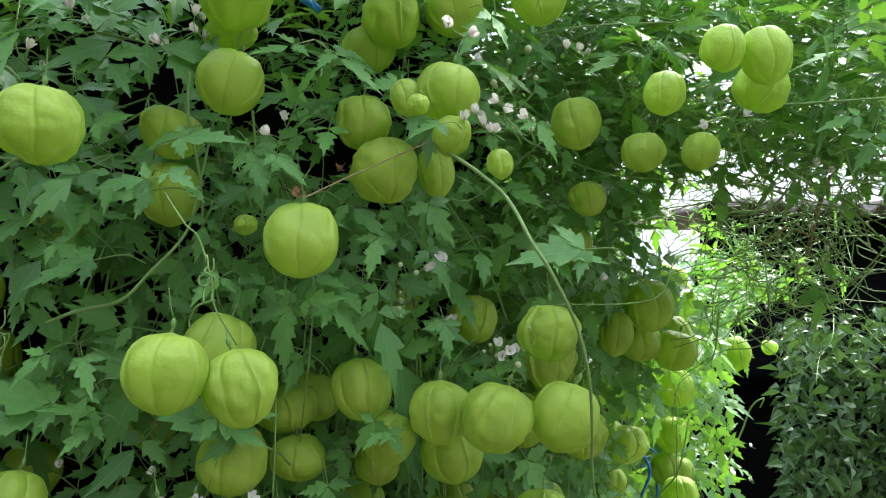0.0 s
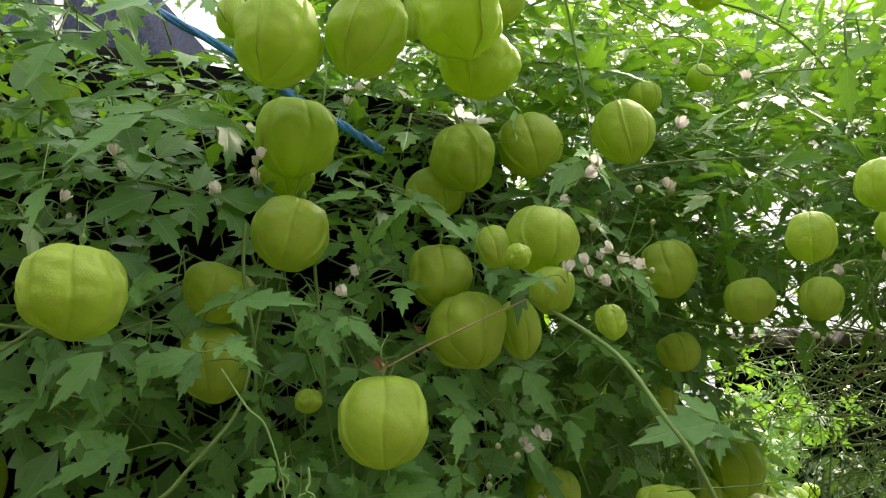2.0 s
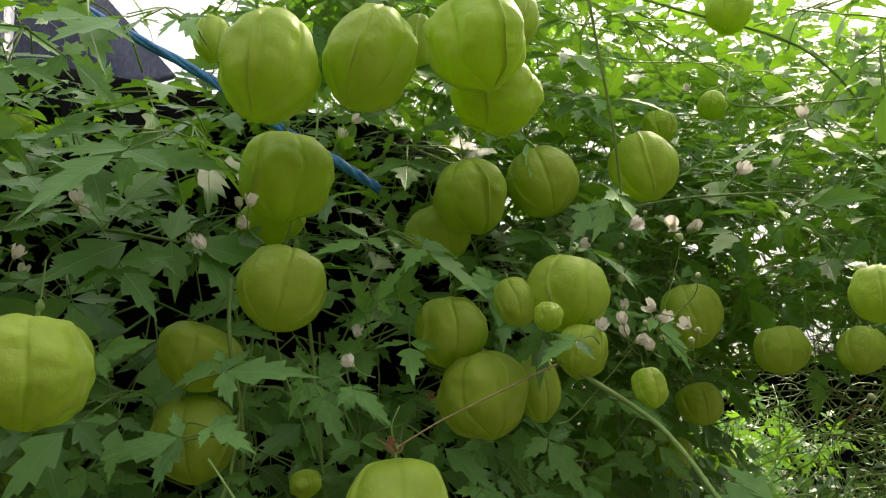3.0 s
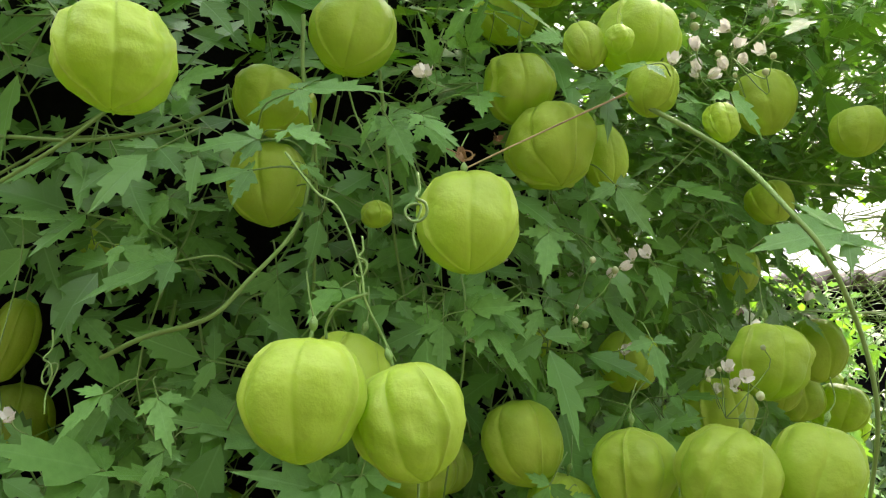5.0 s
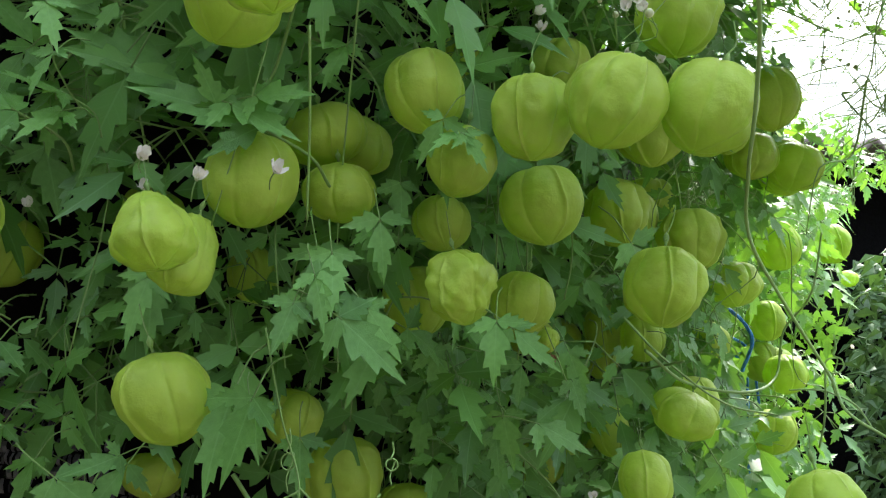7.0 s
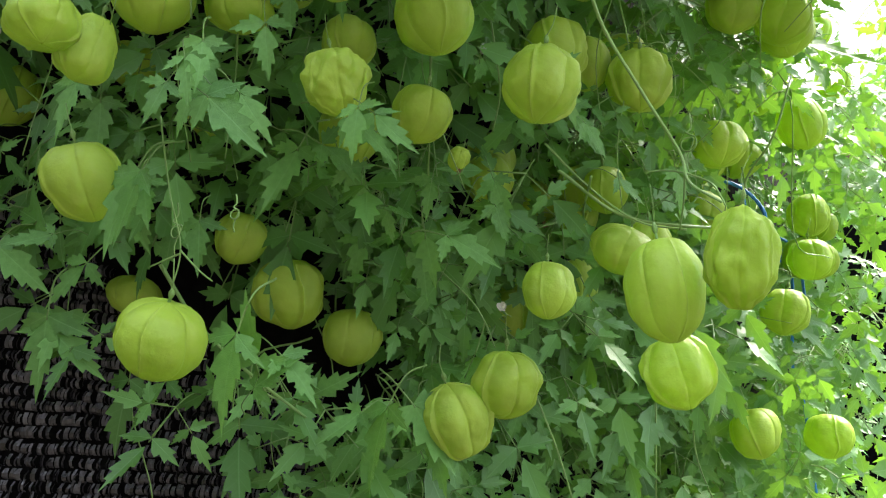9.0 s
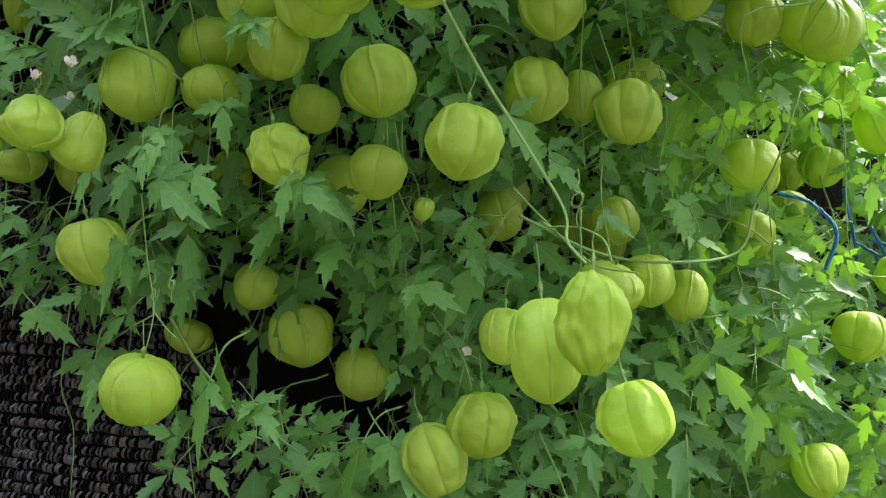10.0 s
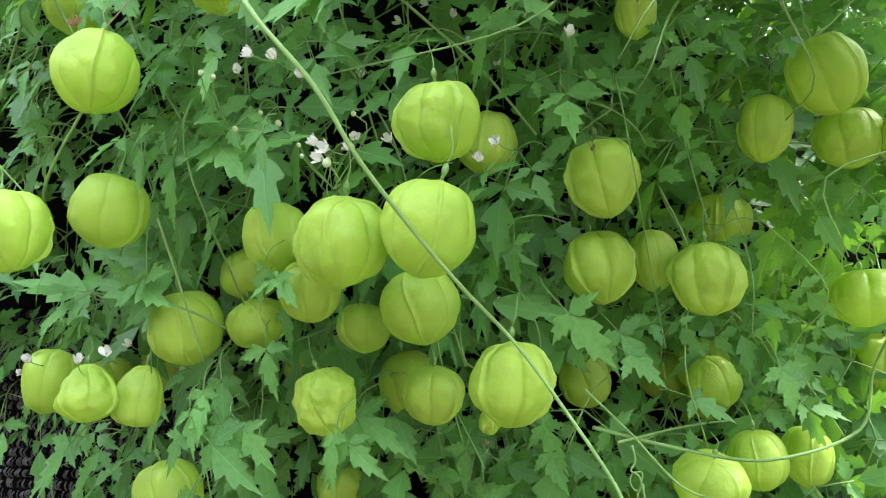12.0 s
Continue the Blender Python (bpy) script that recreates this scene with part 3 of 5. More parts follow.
fruit(0.0796, 0.4516, 1.3825, 0.0230, 0.0242)
fruit(0.0827, 0.5641, 1.3919, 0.0229, 0.0290)
fruit(0.0463, 0.5657, 1.3734, 0.0281, 0.0265)
fruit(0.1878, 0.6423, 1.3139, 0.0315, 0.0298)
fruit(0.2382, 0.6852, 1.3129, 0.0315, 0.0280)
fruit(0.2061, 0.6689, 1.3890, 0.0315, 0.0297)
fruit(0.2263, 0.7026, 1.4267, 0.0315, 0.0278)
fruit(0.2549, 0.8269, 1.4674, 0.0315, 0.0270)
fruit(0.1887, 0.7159, 1.5451, 0.0315, 0.0335)
fruit(0.2271, 0.8517, 1.5932, 0.0312, 0.0288)
fruit(0.2719, 0.8722, 1.6029, 0.0315, 0.0315)
fruit(0.2100, 0.8448, 1.6134, 0.0336, 0.0240)
fruit(0.1510, 0.7711, 1.5043, 0.0327, 0.0305)
fruit(0.1796, 0.7173, 1.4972, 0.0315, 0.0276)
fruit(0.3113, 1.1395, 1.5820, 0.0327, 0.0294)
fruit(0.0337, 0.5438, 1.4564, 0.0275, 0.0290)
fruit(0.0346, 0.5356, 1.4435, 0.0278, 0.0278)
fruit(0.0547, 0.5842, 1.4399, 0.0278, 0.0245)
fruit(0.0799, 0.5816, 1.4314, 0.0224, 0.0256)
fruit(-0.0232, 0.5647, 1.3948, 0.0261, 0.0294)
fruit(-0.0690, 0.5667, 1.3389, 0.0334, 0.0351)
fruit(-0.1380, 0.4681, 1.4829, 0.0291, 0.0232)
fruit(0.0384, 0.4489, 1.4357, 0.0096, 0.0108, "small")
fruit(-0.0985, 0.5660, 1.3305, 0.0291, 0.0320)
fruit(-0.0937, 0.5964, 1.3071, 0.0332, 0.0302)
fruit(0.1833, 0.5728, 1.5434, 0.0315, 0.0276)
fruit(0.1538, 0.8784, 1.5833, 0.0338, 0.0450)
fruit(0.1533, 0.8820, 1.5271, 0.0293, 0.0405)
fruit(0.1551, 0.7474, 1.4713, 0.0315, 0.0296)
fruit(-0.1980, 0.4111, 1.4564, 0.0272, 0.0192)
fruit(-0.1267, 0.2930, 1.6103, 0.0322, 0.0284, "ridge")
fruit(-0.0727, 0.3412, 1.6451, 0.0296, 0.0280)
fruit(-0.0198, 0.3881, 1.6804, 0.0262, 0.0236)
fruit(-0.0083, 0.3703, 1.6896, 0.0278, 0.0288, "ridge")
fruit(0.0206, 0.3409, 1.6455, 0.0284, 0.0253)
fruit(0.0034, 0.3398, 1.6417, 0.0141, 0.0171)
fruit(0.0098, 0.3180, 1.6324, 0.0092, 0.0089, "small")
fruit(-0.0167, 0.3596, 1.6356, 0.0245, 0.0251, "ridge")
fruit(-0.0054, 0.3574, 1.6137, 0.0305, 0.0290, "ridge")
fruit(0.0162, 0.3826, 1.6199, 0.0177, 0.0252)
fruit(-0.0335, 0.3229, 1.5768, 0.0303, 0.0304)
fruit(-0.1011, 0.3610, 1.5989, 0.0287, 0.0290)
fruit(-0.0989, 0.3496, 1.6237, 0.0286, 0.0215)
fruit(-0.0698, 0.2881, 1.5240, 0.0299, 0.0285)
fruit(-0.0460, 0.2969, 1.5199, 0.0268, 0.0275, "ridge")
fruit(0.0847, 0.4037, 1.6530, 0.0259, 0.0264)
fruit(0.1035, 0.3042, 1.6380, 0.0169, 0.0169)
fruit(0.1165, 0.3946, 1.6375, 0.0219, 0.0193)
fruit(0.1398, 0.3784, 1.6349, 0.0180, 0.0185)
fruit(0.1376, 0.2948, 1.6511, 0.0194, 0.0221)
fruit(0.1204, 0.2891, 1.6508, 0.0163, 0.0168)
fruit(0.1454, 0.3192, 1.6471, 0.0236, 0.0191)
fruit(0.0727, 0.3847, 1.5471, 0.0284, 0.0269, "ridge")
fruit(0.0243, 0.3798, 1.5081, 0.0293, 0.0286, "ridge")
fruit(0.0494, 0.3608, 1.5088, 0.0308, 0.0298, "ridge")
fruit(0.0794, 0.3682, 1.5103, 0.0305, 0.0310)
fruit(-0.0420, 0.4298, 1.5087, 0.0315, 0.0236)
fruit(-0.0879, 0.4588, 1.4569, 0.0216, 0.0252)
fruit(-0.0060, 0.4228, 1.4776, 0.0236, 0.0212)
fruit(0.0011, 0.3879, 1.4944, 0.0251, 0.0251)
fruit(0.0401, 0.4568, 1.5536, 0.0272, 0.0272)
fruit(-0.0025, 0.4744, 1.5635, 0.0222, 0.0235)
fruit(-0.1894, 0.4434, 1.4606, 0.0302, 0.0314)
fruit(-0.2073, 0.4088, 1.5487, 0.0185, 0.0338)
fruit(-0.2211, 0.4482, 1.5173, 0.0312, 0.0359)
fruit(0.1897, 0.6069, 1.5518, 0.0333, 0.0354)
fruit(0.2139, 0.6845, 1.5150, 0.0336, 0.0350)
fruit(0.3264, 0.8640, 1.5462, 0.0356, 0.0356)
fruit(0.3170, 0.9497, 1.5629, 0.0209, 0.0235)
fruit(0.5207, 1.2670, 1.5613, 0.0261, 0.0227)
fruit(0.2375, 0.7743, 1.4677, 0.0315, 0.0326)
fruit(0.2351, 0.7780, 1.4352, 0.0315, 0.0326)
fruit(0.2317, 0.7704, 1.6099, 0.0347, 0.0331)
fruit(0.1570, 0.5384, 1.5717, 0.0315, 0.0341)
fruit(0.1336, 0.5296, 1.5518, 0.0236, 0.0291)
fruit(-0.0758, 0.3040, 1.7046, 0.0321, 0.0340, "ridge")
fruit(-0.0457, 0.3096, 1.7123, 0.0296, 0.0341, "ridge")
fruit(-0.0122, 0.3017, 1.7145, 0.0310, 0.0304, "ridge")
fruit(-0.0046, 0.3232, 1.7074, 0.0305, 0.0248, "ridge")
fruit(-0.0747, 0.3448, 1.6856, 0.0329, 0.0307, "ridge")
fruit(-0.0822, 0.3672, 1.6765, 0.0259, 0.0158)
fruit(0.0202, 0.3781, 1.6993, 0.0297, 0.0269)
fruit(0.0611, 0.3781, 1.7069, 0.0271, 0.0281)
fruit(0.0067, 0.3520, 1.7546, 0.0186, 0.0232)
fruit(-0.0126, 0.3388, 1.7639, 0.0315, 0.0135)
fruit(-0.1026, 0.3390, 1.7344, 0.0131, 0.0196)
fruit(-0.0300, 0.3462, 1.7410, 0.0135, 0.0225)
fruit(0.0971, 0.3662, 1.7726, 0.0193, 0.0210)
fruit(-0.0969, 0.3681, 1.7813, 0.0123, 0.0089, "small")
fruit(0.0793, 0.4094, 1.7395, 0.0161, 0.0161)
fruit(0.1148, 0.4336, 1.7640, 0.0145, 0.0145)
fruit(0.1003, 0.4838, 1.6012, 0.0180, 0.0232)
fruit(0.0968, 0.4345, 1.6205, 0.0209, 0.0183)
fruit(-0.1820, 0.3929, 1.7779, 0.0094, 0.0094, "small")
fruit(-0.2003, 0.4079, 1.7301, 0.0157, 0.0157)
fruit(0.0237, 0.3361, 1.6254, 0.0166, 0.0176)
fruit(0.0440, 0.3343, 1.6140, 0.0112, 0.0127, "small")
fruit(-0.0619, 0.3450, 1.5844, 0.0105, 0.0086, "small")
fruit(0.1075, 0.5050, 1.4061, 0.0315, 0.0233)
fruit(0.0812, 0.5729, 1.4464, 0.0278, 0.0278)
fruit(0.1540, 0.5863, 1.4766, 0.0315, 0.0265)
fruit(0.2456, 0.7784, 1.4335, 0.0315, 0.0279)
fruit(-0.1310, 0.4787, 1.3669, 0.0276, 0.0199)
fruit(-0.0176, 0.4627, 1.4496, 0.0288, 0.0309)

# ---- stems, cords, tendrils, flowers ----
vine("thick pale green main vine stem", 0.0012, 0.0007, (0.016, 0.335, 1.622), (0.044, 0.329, 1.602), (0.057, 0.318, 1.580), (0.065, 0.317, 1.568), (0.077, 0.326, 1.548),
     (0.084, 0.335, 1.527), (0.089, 0.353, 1.505), (0.092, 0.368, 1.490), (0.098, 0.385, 1.472), (0.112, 0.390, 1.450), (0.1265, 0.391, 1.428), (0.1300, 0.3865, 1.4170), (0.1395, 0.3780, 1.4095))
vine("thin green vine stem hanging in the foliage", 0.00080, 0.00060, (0.0941, 0.4525, 1.4304), (0.0866, 0.5369, 1.4228), (0.0968, 0.6080, 1.4181), (0.1169, 0.6724, 1.4259), (0.1224, 0.7132, 1.4453), (0.1225, 0.7370, 1.4694), (0.1306, 0.7784, 1.5051))
vine("thin green vine stem hanging in the foliage", 0.00100, 0.00080, (0.0298, 0.6078, 1.5846), (0.0614, 0.6594, 1.5878), (0.1075, 0.7230, 1.5852), (0.1491, 0.7830, 1.5830))
vine("thin green vine stem hanging in the foliage", 0.00100, 0.00080, (-0.0100, 0.5244, 1.5601), (0.0005, 0.5468, 1.5511), (0.0335, 0.6125, 1.5594), (0.0600, 0.6600, 1.5627), (0.0963, 0.7139, 1.5874))
vine("thin green vine stem hanging in the foliage", 0.00080, 0.00060, (0.0822, 0.8140, 1.4186), (0.0831, 0.8436, 1.3673), (0.0814, 0.8474, 1.2954))
vine("thin green vine stem hanging in the foliage", 0.00080, 0.00060, (0.0983, 0.8751, 1.4362), (0.1051, 0.9095, 1.3751), (0.1046, 0.9137, 1.3082))
vine("thin green vine stem hanging in the foliage", 0.00100, 0.00070, (-0.1472, 0.4138, 1.5667), (-0.1499, 0.4136, 1.5422), (-0.1587, 0.4086, 1.5236), (-0.1577, 0.4112, 1.4963), (-0.1504, 0.4180, 1.4722))
vine("thin green vine stem hanging in the foliage", 0.00080, 0.00060, (-0.1355, 0.4099, 1.5571), (-0.1273, 0.4185, 1.5159), (-0.1241, 0.4358, 1.4823))
vine("stout green leaf-bearing vine stem", 0.00120, 0.00090, (-0.0758, 0.4131, 1.3804), (-0.0597, 0.4195, 1.3574), (-0.0386, 0.4293, 1.3379), (-0.0152, 0.4471, 1.3179))
vine("long arching dark green vine stem against the sky", 0.00090, 0.00080, (-0.0758, 0.3696, 1.7746), (-0.0489, 0.3661, 1.7841), (0.0004, 0.3641, 1.7867), (0.0500, 0.3656, 1.7781), (0.0873, 0.3674, 1.7694), (0.1221, 0.3693, 1.7606), (0.1422, 0.3727, 1.7479), (0.1627, 0.3867, 1.7361))
vine("long arching dark green vine stem against the sky", 0.00080, 0.00060, (-0.0565, 0.3958, 1.7943), (0.0159, 0.3919, 1.8013), (0.0701, 0.3966, 1.7817), (0.1286, 0.4135, 1.7578), (0.1784, 0.4285, 1.7403))
vine("long arching dark green vine stem against the sky", 0.00080, 0.00070, (0.0049, 0.4176, 1.6826), (0.0697, 0.4100, 1.7025), (0.1218, 0.4070, 1.7085), (0.2001, 0.4041, 1.7117))
vine("long arching dark green vine stem against the sky", 0.00070, 0.00060, (0.0485, 0.4453, 1.6600), (0.1075, 0.4604, 1.6415), (0.1690, 0.4701, 1.6408), (0.2392, 0.4793, 1.6407))
vine("pale dangling vine tip", 0.00080, 0.00060, (0.0194, 0.2984, 1.7511), (0.0269, 0.3120, 1.7238), (0.0347, 0.3254, 1.6974), (0.0394, 0.3367, 1.6778))
vine("thin green vine stem hanging in the foliage", 0.00090, 0.00080, (-0.2227, 0.3899, 1.6244), (-0.1813, 0.3907, 1.6252), (-0.1526, 0.3999, 1.6339), (-0.1318, 0.4166, 1.6555))
vine("thin green vine stem hanging in the foliage", 0.00090, 0.00070, (-0.2097, 0.3750, 1.5993), (-0.1817, 0.3715, 1.6160), (-0.1637, 0.3691, 1.6275))
vine("stout green leaf-bearing vine stem", 0.00110, 0.00080, (-0.1580, 0.4197, 1.5524), (-0.1379, 0.4281, 1.5639), (-0.1129, 0.4339, 1.5862), (-0.1026, 0.4372, 1.6176), (-0.0978, 0.4211, 1.6403))
vine("thin green vine stem hanging in the foliage", 0.00100, 0.00080, (-0.0974, 0.3751, 1.6534), (-0.0909, 0.3924, 1.6267), (-0.0928, 0.4113, 1.5933), (-0.1016, 0.4306, 1.5572))
vine("thin green vine stem hanging in the foliage", 0.00080, 0.00060, (-0.0822, 0.3788, 1.6396), (-0.0884, 0.3950, 1.6162), (-0.0882, 0.4119, 1.5913))
vine("thin green vine stem hanging in the foliage", 0.00070, 0.00060, (-0.0680, 0.4204, 1.6460), (-0.0660, 0.4267, 1.6204), (-0.0564, 0.4370, 1.5788))
vine("thin green vine stem hanging in the foliage", 0.00080, 0.00060, (-0.0610, 0.4124, 1.6354), (-0.0558, 0.4169, 1.6175), (-0.0510, 0.4320, 1.6000))
vine("thin pinkish vine stalk", 0.00046, 0.00036, (0.0137, 0.3270, 1.6196), (-0.0048, 0.3288, 1.6106), (-0.0216, 0.3304, 1.6023), (-0.0367, 0.3270, 1.5929)).data.materials[0] = STALK_PINK
vine("thin green vine stem hanging in the foliage", 0.00050, 0.00045, (-0.0832, 0.3053, 1.5897), (-0.0736, 0.3030, 1.5780), (-0.0667, 0.2992, 1.5724), (-0.0602, 0.2976, 1.5574), (-0.0578, 0.2969, 1.5473), (-0.0506, 0.3035, 1.5343))
vine("thin green vine stem hanging in the foliage", 0.00060, 0.00060, (-0.0578, 0.2963, 1.5500), (-0.0652, 0.2999, 1.5476), (-0.0685, 0.3031, 1.5430), (-0.0685, 0.3040, 1.5395))
vine("thin green vine stem hanging in the foliage", 0.00100, 0.00080, (-0.0006, 0.4242, 1.6366), (0.0229, 0.4308, 1.6118), (0.0455, 0.4494, 1.5819), (0.0589, 0.4670, 1.5546))
vine("thin green vine stem hanging in the foliage", 0.00090, 0.00080, (-0.0533, 0.3605, 1.5382), (-0.0613, 0.3725, 1.5195), (-0.0687, 0.3741, 1.5002), (-0.0711, 0.3786, 1.4645))
vine("thin green vine stem hanging in the foliage", 0.00070, 0.00060, (-0.0464, 0.3526, 1.5261), (-0.0460, 0.3620, 1.4967), (-0.0467, 0.3711, 1.4681))
vine("thin green vine stem hanging in the foliage", 0.00070, 0.00070, (0.0004, 0.4118, 1.6162), (0.0097, 0.4252, 1.5457), (0.0147, 0.4430, 1.5077), (0.0164, 0.4629, 1.4575))
vine("thin green vine stem hanging in the foliage", 0.00070, 0.00070, (-0.0056, 0.4149, 1.5981), (0.0073, 0.4335, 1.5577), (0.0108, 0.4404, 1.5213))
vine("thin green vine stem hanging in the foliage", 0.00060, 0.00060, (0.0454, 0.4556, 1.5039), (0.0495, 0.4719, 1.4739), (0.0471, 0.4754, 1.4543))
vine("thin green vine stem hanging in the foliage", 0.00070, 0.00060, (0.0256, 0.4287, 1.4991), (0.0279, 0.4328, 1.4599), (0.0263, 0.4462, 1.4247))
vine("thin green vine stem hanging in the foliage", 0.00050, 0.00040, (-0.0585, 0.3764, 1.4332), (-0.0509, 0.3756, 1.4055), (-0.0432, 0.3743, 1.3849), (-0.0446, 0.3731, 1.3684))
vine("thin green vine stem hanging in the foliage", 0.00050, 0.00040, (-0.0431, 0.3745, 1.3829), (-0.0537, 0.3718, 1.3770))
vine("thin green vine stem hanging in the foliage", 0.00050, 0.00040, (-0.0431, 0.3744, 1.3839), (-0.0353, 0.3752, 1.3772), (-0.0303, 0.3759, 1.3739))
vine("thin green vine stem hanging in the foliage", 0.00080, 0.00060, (0.0724, 0.4690, 1.4475), (0.0905, 0.4705, 1.4306), (0.1133, 0.4624, 1.4142), (0.1336, 0.4579, 1.4108))
vine("thin green vine stem hanging in the foliage", 0.00060, 0.00050, (0.1289, 0.4004, 1.4296), (0.1293, 0.4018, 1.4145), (0.1286, 0.4047, 1.4035))
vine("thin green vine stem hanging in the foliage", 0.00050, 0.00050, (0.1292, 0.4011, 1.4230), (0.1379, 0.3986, 1.4189), (0.1425, 0.3952, 1.4109))
vine("thin green vine stem hanging in the foliage", 0.00050, 0.00040, (0.1292, 0.4011, 1.4230), (0.1223, 0.3990, 1.4231), (0.1164, 0.3994, 1.4225))
vine("thin green vine stem hanging in the foliage", 0.00070, 0.00050, (0.0693, 0.5215, 1.3335), (0.0811, 0.5274, 1.3069), (0.0918, 0.5332, 1.2775))
vine("thin green vine stem hanging in the foliage", 0.00060, 0.00050, (0.0264, 0.4820, 1.3891), (0.0422, 0.4770, 1.3767), (0.0500, 0.4747, 1.3671), (0.0558, 0.4719, 1.3563))
vine("thin green vine stem hanging in the foliage", 0.00050, 0.00040, (0.0500, 0.4747, 1.3671), (0.0470, 0.4749, 1.3544), (0.0415, 0.4798, 1.3412))
vine("thin green vine stem hanging in the foliage", 0.00080, 0.00070, (0.1280, 0.5829, 1.3321), (0.1311, 0.5886, 1.2776))
vine("thin green vine stem hanging in the foliage", 0.00070, 0.00070, (0.1491, 0.6217, 1.3346), (0.1539, 0.6262, 1.2991), (0.1679, 0.6332, 1.2676))
vine("pale hooked vine shoot in bright light", 0.00160, 0.00120, (0.3018, 0.9190, 1.3756), (0.3101, 0.9105, 1.4498), (0.3188, 0.9027, 1.5178), (0.3250, 0.8775, 1.5550))
vine("pale hooked vine shoot in bright light", 0.00150, 0.00100, (0.3105, 0.8628, 1.4097), (0.3308, 0.8569, 1.4629), (0.3409, 0.8536, 1.4923), (0.3532, 0.8527, 1.5017), (0.3496, 0.8538, 1.4916))
vine("thin green vine stem hanging in the foliage", 0.00060, 0.00040, (0.2414, 0.5283, 1.5758), (0.2591, 0.5276, 1.5841), (0.2782, 0.5298, 1.5671), (0.3042, 0.5313, 1.5577))
vine("thin green vine stem hanging in the foliage", 0.00060, 0.00050, (0.2428, 0.4554, 1.7522), (0.2477, 0.4588, 1.7232), (0.2465, 0.4619, 1.6972))
vine("dry brown twisted twig", 0.00180, 0.00120, (0.2644, 0.6273, 1.6276), (0.2811, 0.6259, 1.6416), (0.2987, 0.6265, 1.6382)).data.materials[0] = DRY
vine("dry brown twisted twig", 0.00180, 0.00240, (0.2897, 0.5701, 1.6724), (0.2813, 0.5733, 1.6441), (0.2761, 0.5767, 1.6140)).data.materials[0] = DRY
vine("slender arching vine shoot", 0.00110, 0.00075, (0.0800, 0.4600, 1.4340), (0.1047, 0.4912, 1.4211), (0.1340, 0.4999, 1.4180), (0.1589, 0.5314, 1.4255), (0.1650, 0.5373, 1.4491), (0.1751, 0.5286, 1.4678), (0.1830, 0.5350, 1.5000))
vine("slender arching vine shoot", 0.00095, 0.00075, (0.0700, 0.4900, 1.5545), (0.0845, 0.5022, 1.5521), (0.1150, 0.5380, 1.5500), (0.1429, 0.5648, 1.5472), (0.1750, 0.5950, 1.5380))
vine("pale green vine stem crossing the foliage", 0.00110, 0.00090, (-0.2050, 0.3530, 1.6100), (-0.1846, 0.3519, 1.6097), (-0.1601, 0.3500, 1.6085), (-0.1373, 0.3602, 1.6176), (-0.1189, 0.3673, 1.6318))
vine("pale green vine stem crossing the foliage", 0.00110, 0.00090, (-0.2050, 0.3520, 1.5830), (-0.1870, 0.3497, 1.5928), (-0.1620, 0.3460, 1.6090), (-0.1420, 0.3450, 1.6280))
vine("pale green vine stem crossing the foliage", 0.00115, 0.00090, (-0.1500, 0.3600, 1.5380), (-0.1320, 0.3480, 1.5437), (-0.1102, 0.3395, 1.5490), (-0.0998, 0.3408, 1.5608), (-0.0871, 0.3466, 1.5808), (-0.0850, 0.3520, 1.6050), (-0.0840, 0.3600, 1.6350))
vine("pale green vine stem hanging in front of the leaves", 0.00100, 0.00080, (-0.0870, 0.3300, 1.6450), (-0.0859, 0.3322, 1.6250), (-0.0820, 0.3430, 1.6000), (-0.0845, 0.3700, 1.5600))
vine("pale green vine stem hanging in front of the leaves", 0.00090, 0.00070, (-0.0640, 0.3480, 1.6350), (-0.0600, 0.3530, 1.6059), (-0.0578, 0.3641, 1.5832), (-0.0536, 0.3749, 1.5616))
tagged(cord(0.00200, (-0.2233, 0.4092, 1.8165), (-0.1676, 0.3930, 1.7764), (-0.1158, 0.3853, 1.7442), (-0.0907, 0.3799, 1.7245), (-0.0599, 0.3746, 1.7038), (-0.0431, 0.3772, 1.6939)), "bright blue twisted plastic cord", "cord")
tagged(cord(0.00125, (0.1892, 0.7836, 1.4921), (0.1991, 0.7918, 1.4320), (0.1855, 0.7934, 1.3657), (0.1881, 0.7991, 1.3094)), "bright blue twisted plastic cord", "cord")
tagged(cord(0.00125, (0.2072, 0.7914, 1.4652), (0.2187, 0.7968, 1.4421), (0.2322, 0.8027, 1.4214), (0.2363, 0.8099, 1.3522), (0.2459, 0.8149, 1.3269), (0.2624, 0.8273, 1.2412)), "bright blue twisted plastic cord", "cord")
tagged(cord(0.00115, (0.2055, 0.7916, 1.4564), (0.2267, 0.7986, 1.4493), (0.2335, 0.8015, 1.4389), (0.2170, 0.7971, 1.4333), (0.2102, 0.7939, 1.4458)), "bright blue twisted plastic cord", "cord")
tagged(cord(0.00115, (0.1981, 0.7896, 1.4536), (0.2144, 0.7954, 1.4440), (0.2358, 0.8026, 1.4348), (0.2464, 0.8098, 1.3878)), "bright blue twisted plastic cord", "cord")
tagged(cord(0.00125, (0.1592, 0.6649, 1.4720), (0.1775, 0.6659, 1.4663), (0.1920, 0.6681, 1.4492), (0.1865, 0.6706, 1.4265)), "bright blue twisted plastic cord", "cord")
curl(-0.0602, 0.2978, 1.5567, 0.0026)
curl(-0.1512, 0.3289, 1.5305, 0.0038)
curl(-0.0483, 0.3777, 1.3913, 0.0032)
curl(0.1293, 0.3949, 1.4317, 0.0032)
curl(-0.0431, 0.2337, 1.5532, 0.0022)
